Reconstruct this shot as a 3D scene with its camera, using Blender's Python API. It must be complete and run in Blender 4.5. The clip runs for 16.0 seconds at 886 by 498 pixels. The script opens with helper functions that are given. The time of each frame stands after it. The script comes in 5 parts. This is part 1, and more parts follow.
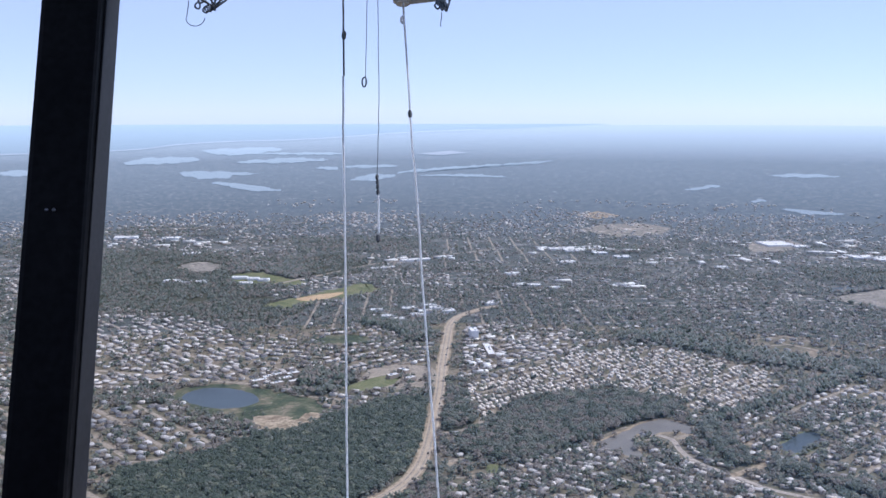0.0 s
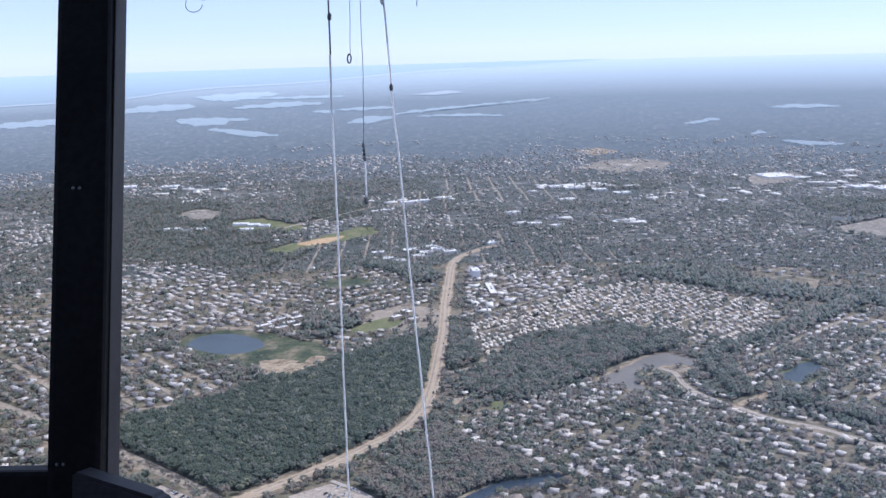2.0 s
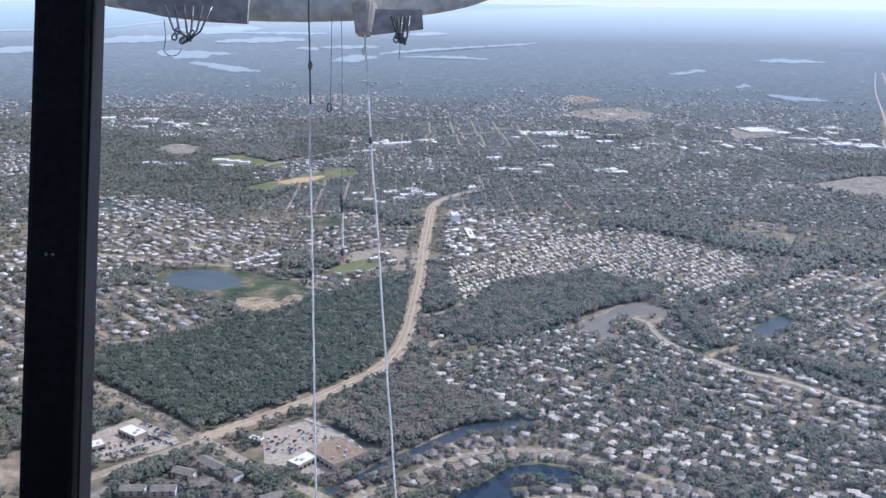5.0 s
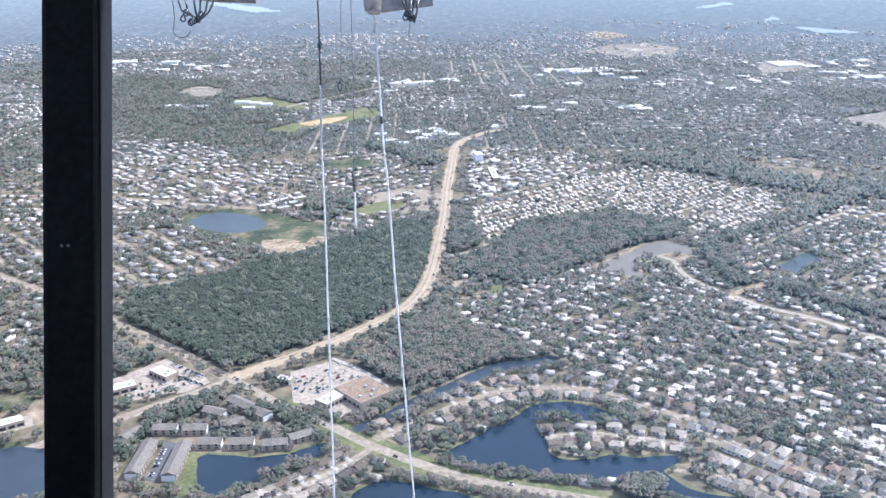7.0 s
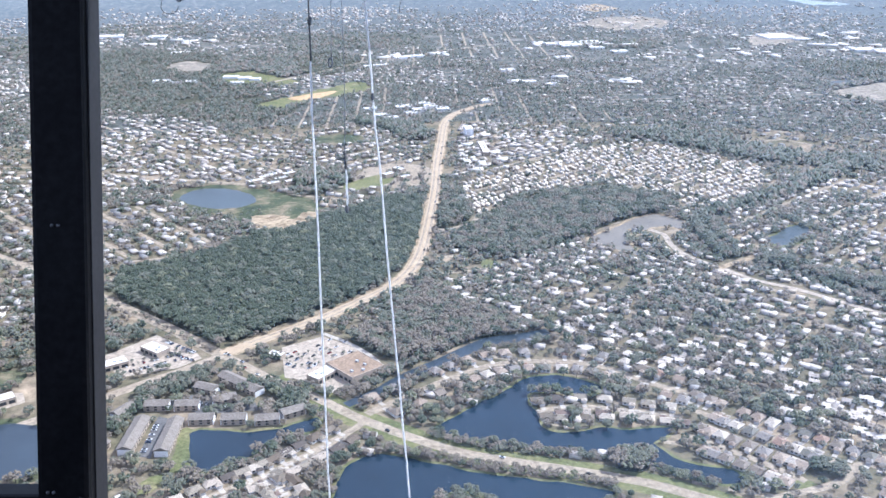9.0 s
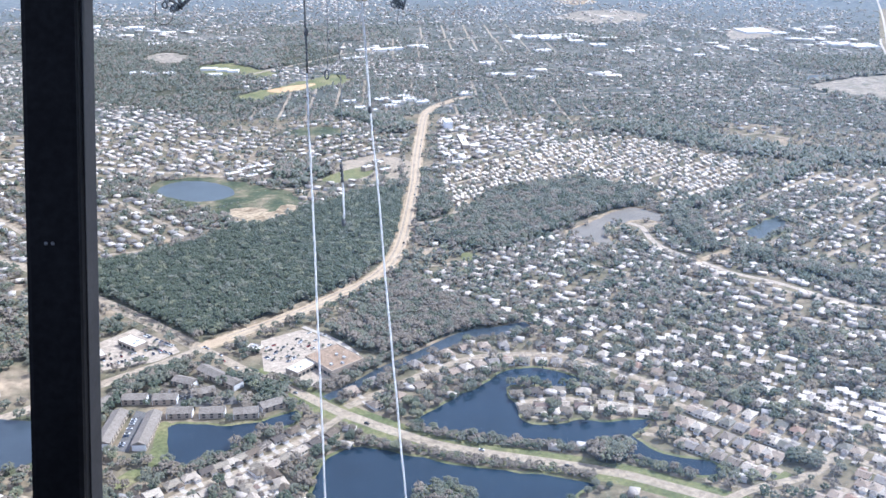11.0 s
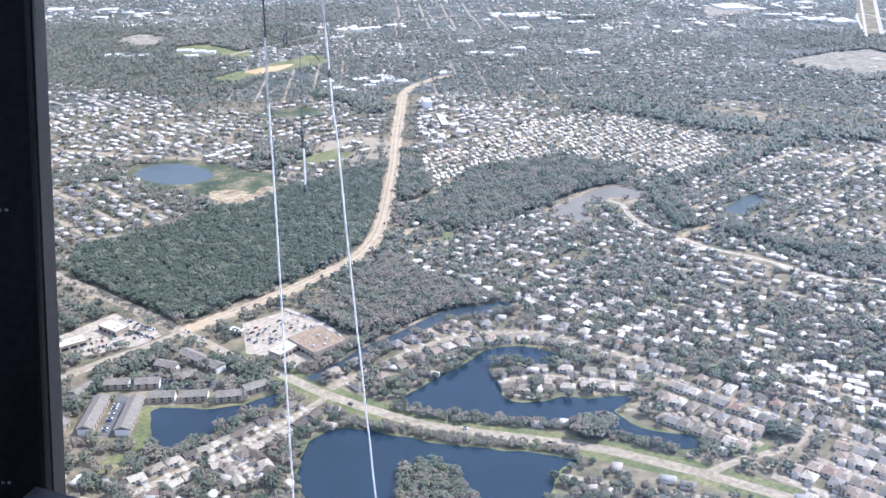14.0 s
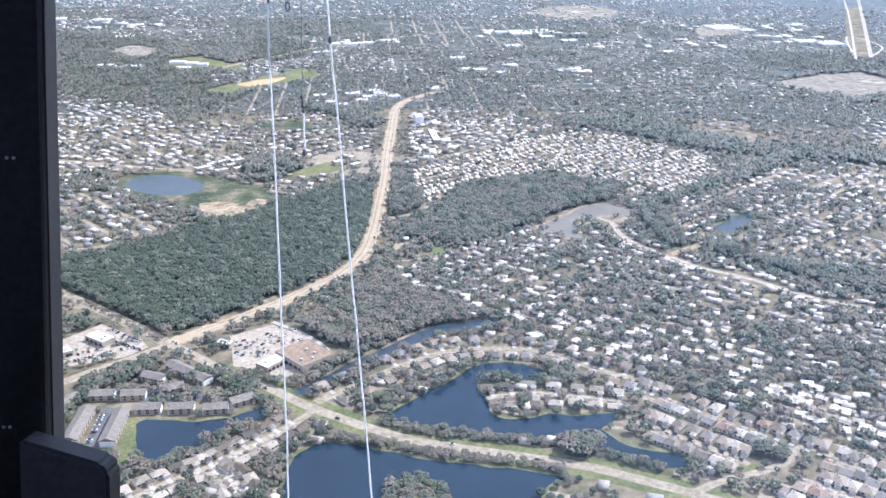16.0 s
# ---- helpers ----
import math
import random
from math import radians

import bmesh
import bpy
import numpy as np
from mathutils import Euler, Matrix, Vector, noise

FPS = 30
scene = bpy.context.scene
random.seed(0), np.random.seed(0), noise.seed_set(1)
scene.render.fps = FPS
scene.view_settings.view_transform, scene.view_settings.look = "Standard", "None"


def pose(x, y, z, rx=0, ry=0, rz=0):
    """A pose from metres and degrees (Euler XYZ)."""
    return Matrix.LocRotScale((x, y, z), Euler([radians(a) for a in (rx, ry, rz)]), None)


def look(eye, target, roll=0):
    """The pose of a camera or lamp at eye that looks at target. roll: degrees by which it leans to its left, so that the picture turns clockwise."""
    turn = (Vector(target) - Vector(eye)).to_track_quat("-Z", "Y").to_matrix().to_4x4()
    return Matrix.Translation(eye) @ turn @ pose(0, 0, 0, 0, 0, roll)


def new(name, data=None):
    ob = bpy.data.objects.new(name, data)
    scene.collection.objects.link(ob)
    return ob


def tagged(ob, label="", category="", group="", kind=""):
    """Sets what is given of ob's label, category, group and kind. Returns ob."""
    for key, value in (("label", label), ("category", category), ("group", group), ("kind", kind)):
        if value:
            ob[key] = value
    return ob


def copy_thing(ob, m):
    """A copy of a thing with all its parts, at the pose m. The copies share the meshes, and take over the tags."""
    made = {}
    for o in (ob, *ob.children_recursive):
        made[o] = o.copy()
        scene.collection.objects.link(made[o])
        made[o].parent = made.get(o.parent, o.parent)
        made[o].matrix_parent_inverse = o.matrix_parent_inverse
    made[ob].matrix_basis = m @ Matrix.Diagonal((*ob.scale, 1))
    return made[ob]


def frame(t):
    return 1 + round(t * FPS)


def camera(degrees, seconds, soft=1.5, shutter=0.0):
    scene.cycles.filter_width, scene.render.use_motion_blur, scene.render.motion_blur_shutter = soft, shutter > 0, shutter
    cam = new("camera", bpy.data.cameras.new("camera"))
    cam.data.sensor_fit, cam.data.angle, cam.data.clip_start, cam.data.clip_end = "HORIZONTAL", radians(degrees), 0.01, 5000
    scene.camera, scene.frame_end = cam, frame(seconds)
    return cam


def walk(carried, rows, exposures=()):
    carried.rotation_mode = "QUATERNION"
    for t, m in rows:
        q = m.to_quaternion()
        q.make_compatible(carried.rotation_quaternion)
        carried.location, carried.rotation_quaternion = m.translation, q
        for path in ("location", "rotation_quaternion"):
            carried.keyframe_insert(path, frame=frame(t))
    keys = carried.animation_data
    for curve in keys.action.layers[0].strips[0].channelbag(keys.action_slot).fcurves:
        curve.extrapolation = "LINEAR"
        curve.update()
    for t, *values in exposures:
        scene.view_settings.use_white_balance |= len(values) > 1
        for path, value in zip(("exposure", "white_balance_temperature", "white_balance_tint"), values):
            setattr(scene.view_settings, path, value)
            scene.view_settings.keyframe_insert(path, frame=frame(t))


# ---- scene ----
# Still camera hung under a small airship: it sways by hand's breadths and turns.
ROWS = [
    (0, -0.059, 8.160, 379.660, 1.17, 8.19, -0.06),
    (0.5, -0.044, 8.058, 379.690, 2.34, 9.81, -0.79),
    (1, -0.053, 7.953, 379.722, 0.62, 13.47, -0.60),
    (1.5, -0.036, 7.931, 379.744, 0.78, 11.38, -1.51),
    (2, -0.016, 7.908, 379.744, 1.09, 11.73, -1.66),
    (2.5, -0.022, 7.903, 379.762, 2.45, 11.01, -0.99),
    (3, -0.007, 7.919, 379.800, 3.56, 12.51, -0.62),
    (3.5, -0.005, 7.929, 379.836, 4.31, 13.27, -0.32),
    (3.7, -0.004, 7.935, 379.860, 4.14, 13.93, -0.22),
    (5.8, 0.006, 7.985, 380.088, 1.38, 16.37, 0.35),
    (6, 0.012, 7.989, 380.094, 1.26, 17.28, 0.10),
    (6.5, 0.018, 7.982, 380.109, 1.00, 18.38, -0.24),
    (7, 0.029, 7.986, 380.125, 0.83, 18.71, -0.49),
    (7.5, 0.024, 7.972, 380.126, 0.59, 19.10, -0.53),
    (8, 0.036, 7.974, 380.128, 0.54, 19.33, -0.72),
    (8.5, 0.033, 7.981, 380.126, 0.92, 19.97, -0.59),
    (9, 0.025, 7.994, 380.129, 1.41, 20.23, -0.61),
    (11.5, -0.024, 8.035, 380.177, 3.04, 20.88, -0.33),
    (12, -0.018, 8.026, 380.174, 3.41, 21.18, -0.69),
    (12.5, -0.009, 8.033, 380.164, 3.73, 21.46, -0.88),
    (13, 0.001, 8.045, 380.146, 3.93, 21.67, -1.07),
    (13.5, 0.022, 8.024, 380.149, 3.87, 21.78, -1.08),
    (14, 0.026, 8.017, 380.135, 3.93, 21.87, -0.52),
    (14.5, 0.017, 8.000, 380.108, 3.92, 21.79, -0.16),
    (15, 0.016, 7.979, 380.086, 3.95, 21.60, 0.37),
    (15.5, 0.011, 7.953, 380.061, 4.24, 21.34, 0.67),
    (16, 0.005, 7.922, 380.032, 4.59, 20.95, 0.56),
]
HEADING = 1.45      # the craft's own heading, dip and lean
DIP, LEAN = 17.0, -0.7


def held(x, y, z, yaw, dip, lean):
    """Pose that heads yaw degrees east of north, dips and leans."""
    return pose(x, y, z, 90 - dip, 0, -yaw) @ pose(0, 0, 0, 0, 0, lean)


cam = camera(49.7, 16.0, soft=1.55)
walk(cam, [(r[0], held(*r[1:])) for r in ROWS],
     exposures=[(0, 0.52, 5150, 16), (1.0, 0.6, 5150, 16), (1.5, 0.84, 5150, 16), (2.0, 0.64, 5150, 16), (2.5, 0.62, 5150, 16), (3.7, 0.56, 5150, 16), (6, 0.96, 5200, 13), (7.5, 1.45, 5200, 12), (16, 1.46, 5250, 12)])

# ---- light ----
SUN_AZ, SUN_EL = 68.0, 48.0        # degrees east of north, height
world = bpy.data.worlds.new("sky")
scene.world = world
world.use_nodes = True
wn = world.node_tree.nodes
sky = wn.new("ShaderNodeTexSky")
sky.sky_type = "NISHITA"
sky.sun_disc = False
sky.sun_elevation, sky.sun_rotation = radians(SUN_EL), radians(SUN_AZ)
sky.altitude, sky.air_density, sky.dust_density, sky.ozone_density = 3500, 1.0, 0.3, 2.0
hazy = wn.new("ShaderNodeMix")      # thin even haze over the clear sky
hazy.data_type = "RGBA"
hazy.inputs[0].default_value = 0.7
hazy.inputs[7].default_value = (3.45, 3.4, 3.85, 1)
world.node_tree.links.new(sky.outputs[0], hazy.inputs[6])
world.node_tree.links.new(hazy.outputs[2], wn["Background"].inputs[0])
wn["Background"].inputs[1].default_value = 0.13
sun = new("sun", bpy.data.lights.new("sun", "SUN"))
sun.data.energy, sun.data.angle, sun.data.color = 2.8, radians(0.55), (1.0, 0.93, 0.82)
sun.matrix_world = look((0, 0, 500), (-math.sin(radians(SUN_AZ)), -math.cos(radians(SUN_AZ)), 500 - math.tan(radians(SUN_EL))))


# ---- materials ----
def links(m):
    m.use_nodes = True
    return m.node_tree, m.node_tree.nodes["Principled BSDF"]


def ramp(tree, stops):
    node = tree.nodes.new("ShaderNodeValToRGB")
    els = node.color_ramp.elements
    while len(els) < len(stops):
        els.new(0.5)
    for e, (at, col) in zip(els, stops):
        e.position, e.color = at, (*col, 1)
    return node


def surf(name, stops, scale=0.05, detail=6.0, rough=0.8, spec=0.3, rand="", spread=0.5, bump=0.0, fine=0.0, metal=0.0, steps=False, sheen_lift=0.0):
    """A rough surface: noise in world metres through a colour ramp; rand: 'object' or 'island' shifts it from piece to piece."""
    m = bpy.data.materials.new(name)
    tree, b = links(m)
    geo = tree.nodes.new("ShaderNodeNewGeometry")
    n = tree.nodes.new("ShaderNodeTexNoise")
    n.inputs["Scale"].default_value, n.inputs["Detail"].default_value, n.inputs["Roughness"].default_value = scale, detail, 0.62
    tree.links.new(geo.outputs["Position"], n.inputs["Vector"])
    value = n.outputs["Fac"]
    if rand:
        info = tree.nodes.new("ShaderNodeObjectInfo") if rand == "object" else geo
        mix = tree.nodes.new("ShaderNodeMix")
        mix.inputs[0].default_value = spread
        tree.links.new(value, mix.inputs[2])
        tree.links.new(info.outputs["Random" if rand == "object" else "Random Per Island"], mix.inputs[3])
        value = mix.outputs[0]
    r = ramp(tree, stops)
    if steps:
        r.color_ramp.interpolation = "CONSTANT"
    tree.links.new(value, r.inputs[0])
    col = r.outputs[0]
    if fine:
        f = tree.nodes.new("ShaderNodeTexNoise")
        f.inputs["Scale"].default_value, f.inputs["Detail"].default_value = fine, 4
        tree.links.new(geo.outputs["Position"], f.inputs["Vector"])
        g = ramp(tree, [(0.3, (0.62, 0.62, 0.62)), (0.7, (1.2, 1.2, 1.2))])
        tree.links.new(f.outputs["Fac"], g.inputs[0])
        mul = tree.nodes.new("ShaderNodeMix")
        mul.data_type, mul.blend_type = "RGBA", "MULTIPLY"
        mul.inputs[0].default_value = 1
        tree.links.new(col, mul.inputs[6])
        tree.links.new(g.outputs[0], mul.inputs[7])
        col = mul.outputs[2]
    tree.links.new(col, b.inputs["Base Color"])
    b.inputs["Roughness"].default_value, b.inputs["Specular IOR Level"].default_value, b.inputs["Metallic"].default_value = rough, spec, metal
    if sheen_lift:    # bluish sheen added to lift dark foliage as haze would; also brightens cord
        b.inputs["Sheen Weight"].default_value, b.inputs["Sheen Roughness"].default_value = sheen_lift, 0.5
        b.inputs["Sheen Tint"].default_value = (0.88, 0.94, 1.0, 1)
    if bump:
        bp = tree.nodes.new("ShaderNodeBump")
        bp.inputs["Strength"].default_value, bp.inputs["Distance"].default_value = bump, 1.0 / max(scale, 0.01) * 0.05
        tree.links.new(n.outputs["Fac"], bp.inputs["Height"])
        tree.links.new(bp.outputs[0], b.inputs["Normal"])
    return m


def water(name, deep, rough, wave):
    m = bpy.data.materials.new(name)
    tree, b = links(m)
    geo = tree.nodes.new("ShaderNodeNewGeometry")
    n = tree.nodes.new("ShaderNodeTexNoise")
    n.inputs["Scale"].default_value, n.inputs["Detail"].default_value = 0.02, 5
    tree.links.new(geo.outputs["Position"], n.inputs["Vector"])
    r = ramp(tree, [(0.3, deep), (0.75, tuple(c * 1.5 for c in deep))])
    tree.links.new(n.outputs["Fac"], r.inputs[0])
    tree.links.new(r.outputs[0], b.inputs["Base Color"])
    b.inputs["Roughness"].default_value, b.inputs["IOR"].default_value = rough, 1.33
    w = tree.nodes.new("ShaderNodeTexNoise")
    w.inputs["Scale"].default_value, w.inputs["Detail"].default_value = 0.9, 3
    tree.links.new(geo.outputs["Position"], w.inputs["Vector"])
    bp = tree.nodes.new("ShaderNodeBump")
    bp.inputs["Strength"].default_value, bp.inputs["Distance"].default_value = wave, 0.2
    tree.links.new(w.outputs["Fac"], bp.inputs["Height"])
    tree.links.new(bp.outputs[0], b.inputs["Normal"])
    return m


GROUND = surf("mixed_ground", [(0.28, (0.0825, 0.0816, 0.045)), (0.44, (0.154, 0.133, 0.081)), (0.57, (0.231, 0.184, 0.122)), (0.72, (0.396, 0.306, 0.203))], 0.02, 8, 0.9, 0.2, fine=0.12)

WOODLAND = surf("far_woodland_ground", [(0.30, (0.06, 0.07, 0.058)), (0.48, (0.10, 0.105, 0.088)), (0.60, (0.18, 0.17, 0.145)), (0.72, (0.34, 0.31, 0.265))], 0.012, 9, 0.9, 0.2, fine=0.06)


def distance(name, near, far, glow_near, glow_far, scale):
    """Far backdrop, 2.9 km out to the horizon: haze painted as paling colour and glow."""
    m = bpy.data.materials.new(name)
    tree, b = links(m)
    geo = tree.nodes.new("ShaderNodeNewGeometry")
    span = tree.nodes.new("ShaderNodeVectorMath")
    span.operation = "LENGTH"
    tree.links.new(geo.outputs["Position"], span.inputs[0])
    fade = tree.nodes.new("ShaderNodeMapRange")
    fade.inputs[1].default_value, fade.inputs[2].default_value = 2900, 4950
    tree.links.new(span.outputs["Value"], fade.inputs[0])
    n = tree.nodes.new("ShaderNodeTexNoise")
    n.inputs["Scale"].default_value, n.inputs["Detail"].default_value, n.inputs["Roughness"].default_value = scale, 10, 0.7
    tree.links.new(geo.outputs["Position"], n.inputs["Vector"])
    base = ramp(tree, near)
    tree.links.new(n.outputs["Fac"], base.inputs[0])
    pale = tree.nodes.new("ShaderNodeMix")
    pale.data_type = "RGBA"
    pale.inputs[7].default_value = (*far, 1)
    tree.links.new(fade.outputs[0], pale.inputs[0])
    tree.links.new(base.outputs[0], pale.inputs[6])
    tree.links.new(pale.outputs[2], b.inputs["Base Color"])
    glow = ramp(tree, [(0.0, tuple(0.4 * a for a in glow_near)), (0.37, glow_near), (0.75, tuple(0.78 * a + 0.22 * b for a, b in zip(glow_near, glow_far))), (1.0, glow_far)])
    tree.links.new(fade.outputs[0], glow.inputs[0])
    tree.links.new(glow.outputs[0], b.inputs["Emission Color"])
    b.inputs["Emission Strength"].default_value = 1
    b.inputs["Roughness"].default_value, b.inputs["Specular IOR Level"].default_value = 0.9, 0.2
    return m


# Far colours and emission stand in for haze; nothing here is a lamp.
FARLAND = distance("hazed_distant_land", [(0.36, (0.04, 0.05, 0.045)), (0.50, (0.085, 0.09, 0.08)), (0.60, (0.16, 0.15, 0.125)), (0.70, (0.40, 0.36, 0.30))], (0.12, 0.13, 0.135), (0.020, 0.030, 0.040), (0.42, 0.47, 0.50), 0.045)
PALEFAR = distance("hazed_far_sand", [(0.3, (0.30, 0.29, 0.26)), (0.7, (0.40, 0.38, 0.35))], (0.3, 0.31, 0.32), (0.02, 0.022, 0.025), (0.30, 0.35, 0.40), 0.01)
# Pale glowing water carries painted haze and sky reflection.
SEA = distance("hazed_sea_water", [(0.3, (0.17, 0.19, 0.195)), (0.7, (0.23, 0.245, 0.25))], (0.12, 0.15, 0.165), (0.06, 0.07, 0.078), (0.33, 0.385, 0.42), 0.004)
TIDAL = distance("hazed_tidal_water", [(0.3, (0.17, 0.19, 0.195)), (0.7, (0.23, 0.245, 0.25))], (0.20, 0.235, 0.25), (0.085, 0.095, 0.10), (0.42, 0.47, 0.50), 0.004)
LITTER = surf("leaf_litter", [(0.3, (0.05, 0.055, 0.035)), (0.7, (0.10, 0.09, 0.06))], 0.08, 6, 0.95, 0.1)
GRASS = surf("mown_grass", [(0.3, (0.0988, 0.114, 0.0473)), (0.5, (0.161, 0.163, 0.0688)), (0.7, (0.26, 0.223, 0.112))], 0.03, 8, 0.9, 0.2, fine=0.3)
MARSH = surf("marsh_grass", [(0.34, (0.0382, 0.051, 0.0298)), (0.46, (0.0723, 0.085, 0.0425)), (0.55, (0.128, 0.123, 0.068)), (0.66, (0.238, 0.187, 0.119))], 0.03, 10, 0.9, 0.2, fine=0.15)
SAND = surf("bare_sand", [(0.32, (0.177, 0.124, 0.0731)), (0.48, (0.322, 0.247, 0.155)), (0.62, (0.406, 0.317, 0.202)), (0.8, (0.468, 0.376, 0.249))], 0.05, 10, 0.9, 0.2, fine=0.2)
SITE = surf("graded_site_soil", [(0.34, (0.15, 0.14, 0.10)), (0.46, (0.32, 0.27, 0.21)), (0.53, (0.19, 0.17, 0.125)), (0.6, (0.42, 0.35, 0.27)), (0.7, (0.55, 0.48, 0.40))], 0.016, 8, 0.9, 0.2, fine=0.1)
CLAY = surf("orange_clay", [(0.3, (0.38, 0.24, 0.12)), (0.7, (0.55, 0.40, 0.22))], 0.03, 8, 0.9, 0.2)
ROADBED = surf("graded_roadbed", [(0.3, (0.367, 0.279, 0.181)), (0.55, (0.428, 0.333, 0.217)), (0.8, (0.48, 0.382, 0.26))], 0.05, 6, 0.85, 0.25)
PAVING = surf("old_asphalt", [(0.3, (0.281, 0.223, 0.155)), (0.7, (0.385, 0.312, 0.224))], 0.05, 6, 0.8, 0.3, fine=0.25)
STREET = surf("pale_street", [(0.3, (0.271, 0.217, 0.148)), (0.7, (0.371, 0.304, 0.218))], 0.05, 6, 0.8, 0.3, fine=0.25)
ASPHALT = surf("dark_asphalt", [(0.3, (0.10, 0.095, 0.09)), (0.7, (0.16, 0.15, 0.14))], 0.08, 8, 0.85, 0.3, fine=0.6)
PARKING = surf("parking_concrete", [(0.3, (0.342, 0.28, 0.209)), (0.7, (0.437, 0.366, 0.28))], 0.08, 8, 0.8, 0.3, fine=0.25)
# Farther water painted paler than the near lakes, in place of haze.
PALELAKE = water("haze_paled_lake_water", (0.05, 0.062, 0.062), 0.36, 0.3)
LAKE = water("lake_water", (0.012, 0.022, 0.034), 0.14, 0.3)
CANALWATER = water("canal_water", (0.03, 0.04, 0.05), 0.3, 0.4)
MUDDY = water("muddy_water", (0.15, 0.132, 0.105), 0.5, 0.4)
PINE = surf("pine_needles", [(0.3, (0.0287, 0.0403, 0.0197)), (0.55, (0.0441, 0.0564, 0.0274)), (0.8, (0.0686, 0.0741, 0.0385))], 0.05, 5, 0.7, 0.35, "island", 0.35, sheen_lift=0.15)
OAK = surf("oak_leaves", [(0.3, (0.0617, 0.0658, 0.0392)), (0.55, (0.091, 0.0918, 0.0556)), (0.8, (0.122, 0.117, 0.0721))], 0.05, 5, 0.7, 0.35, "island", 0.4, sheen_lift=0.25)
BARE = surf("bare_twigs", [(0.3, (0.105, 0.0838, 0.0609)), (0.55, (0.15, 0.122, 0.0884)), (0.8, (0.203, 0.167, 0.122))], 0.05, 5, 0.75, 0.3, "island", 0.4, sheen_lift=0.15)
OLIVE = surf("olive_leaves", [(0.3, (0.085, 0.0892, 0.0425)), (0.8, (0.145, 0.14, 0.0723))], 0.09, 4, 0.7, 0.4, "island", 0.45, sheen_lift=0.22)
BARK = surf("bark", [(0.3, (0.07, 0.055, 0.045)), (0.7, (0.14, 0.12, 0.10))], 0.5, 4, 0.9, 0.2)
LEAVES = [PINE, OAK, BARE, OLIVE]
WALLS = surf("painted_walls", [(0.25, (0.42, 0.36, 0.29)), (0.5, (0.58, 0.54, 0.48)), (0.75, (0.70, 0.68, 0.64))], 0.05, 3, 0.8, 0.3, "object", 0.8)
WALLS_FAR = surf("painted_walls_far", [(0.25, (0.42, 0.36, 0.29)), (0.5, (0.58, 0.54, 0.48)), (0.75, (0.70, 0.68, 0.64))], 0.05, 3, 0.8, 0.3, "island", 0.8)
MIXED_ROOF = [(0.0, (0.378, 0.316, 0.244)), (0.28, (0.255, 0.216, 0.16)), (0.46, (0.164, 0.132, 0.0938)), (0.62, (0.123, 0.0927, 0.0638)), (0.74, (0.42, 0.36, 0.28)), (0.88, (0.0883, 0.0702, 0.0562)), (0.96, (0.181, 0.128, 0.1)), (0.985, (0.46, 0.20, 0.11))]
PALE_ROOF = [(0.0, (0.609, 0.536, 0.446)), (0.24, (0.388, 0.339, 0.283)), (0.40, (0.666, 0.598, 0.504)), (0.58, (0.33, 0.278, 0.225)), (0.72, (0.552, 0.475, 0.388)), (0.88, (0.249, 0.215, 0.18))]
GREY_ROOF = [(0.0, (0.48, 0.43, 0.37)), (0.28, (0.33, 0.31, 0.28)), (0.46, (0.25, 0.235, 0.215)), (0.62, (0.20, 0.175, 0.15)), (0.78, (0.62, 0.56, 0.48)), (0.90, (0.15, 0.14, 0.13)), (0.96, (0.30, 0.21, 0.15))]
WHITE_HOMES = [(0.0, (0.852, 0.728, 0.565)), (0.45, (0.726, 0.619, 0.482)), (0.65, (0.852, 0.748, 0.601)), (0.86, (0.467, 0.394, 0.301)), (0.95, (0.374, 0.286, 0.209))]
BROWN_ROOF = [(0.0, (0.202, 0.163, 0.123)), (0.22, (0.271, 0.206, 0.15)), (0.42, (0.159, 0.145, 0.113)), (0.58, (0.324, 0.256, 0.19)), (0.70, (0.241, 0.213, 0.184)), (0.85, (0.443, 0.383, 0.307)), (0.96, (0.276, 0.179, 0.126))]


def roof_mat(name, stops, rand):
    return surf(name, stops, 0.8, 3, 0.65, 0.25, rand, 0.98, fine=1.2, steps=True)


ROOF_MIXED, ROOF_PALE, ROOF_BROWN = (roof_mat(n, s, "object") for n, s in (("mixed_shingles", MIXED_ROOF), ("pale_metal_roof", PALE_ROOF), ("brown_shingles", BROWN_ROOF)))
FAR_MIXED, FAR_PALE, FAR_WHITE = (roof_mat(n, s, "island") for n, s in (("mixed_shingles_far", GREY_ROOF), ("pale_roof_far", PALE_ROOF), ("white_home_roof", WHITE_HOMES)))
DRIVE = surf("pale_concrete", [(0.3, (0.357, 0.315, 0.255)), (0.7, (0.459, 0.408, 0.34))], 0.2, 5, 0.8, 0.3, "object", 0.4)
GLASS = surf("window_glass", [(0.3, (0.02, 0.025, 0.03)), (0.7, (0.04, 0.045, 0.05))], 0.5, 2, 0.15, 0.35)
DOORPAINT = surf("door_paint", [(0.3, (0.55, 0.53, 0.5)), (0.7, (0.7, 0.68, 0.65))], 0.5, 3, 0.5, 0.4)
TAN_ROOF = surf("tan_gravel_roof", [(0.3, (0.247, 0.175, 0.114)), (0.7, (0.33, 0.242, 0.167))], 0.06, 8, 0.9, 0.2, fine=0.5)
WHITE_ROOF = surf("white_membrane_roof", [(0.3, (0.666, 0.617, 0.527)), (0.7, (0.738, 0.697, 0.611))], 0.05, 6, 0.6, 0.4)
BLOCK = surf("rendered_block_wall", [(0.3, (0.309, 0.252, 0.194)), (0.7, (0.412, 0.344, 0.264))], 0.2, 6, 0.85, 0.3)
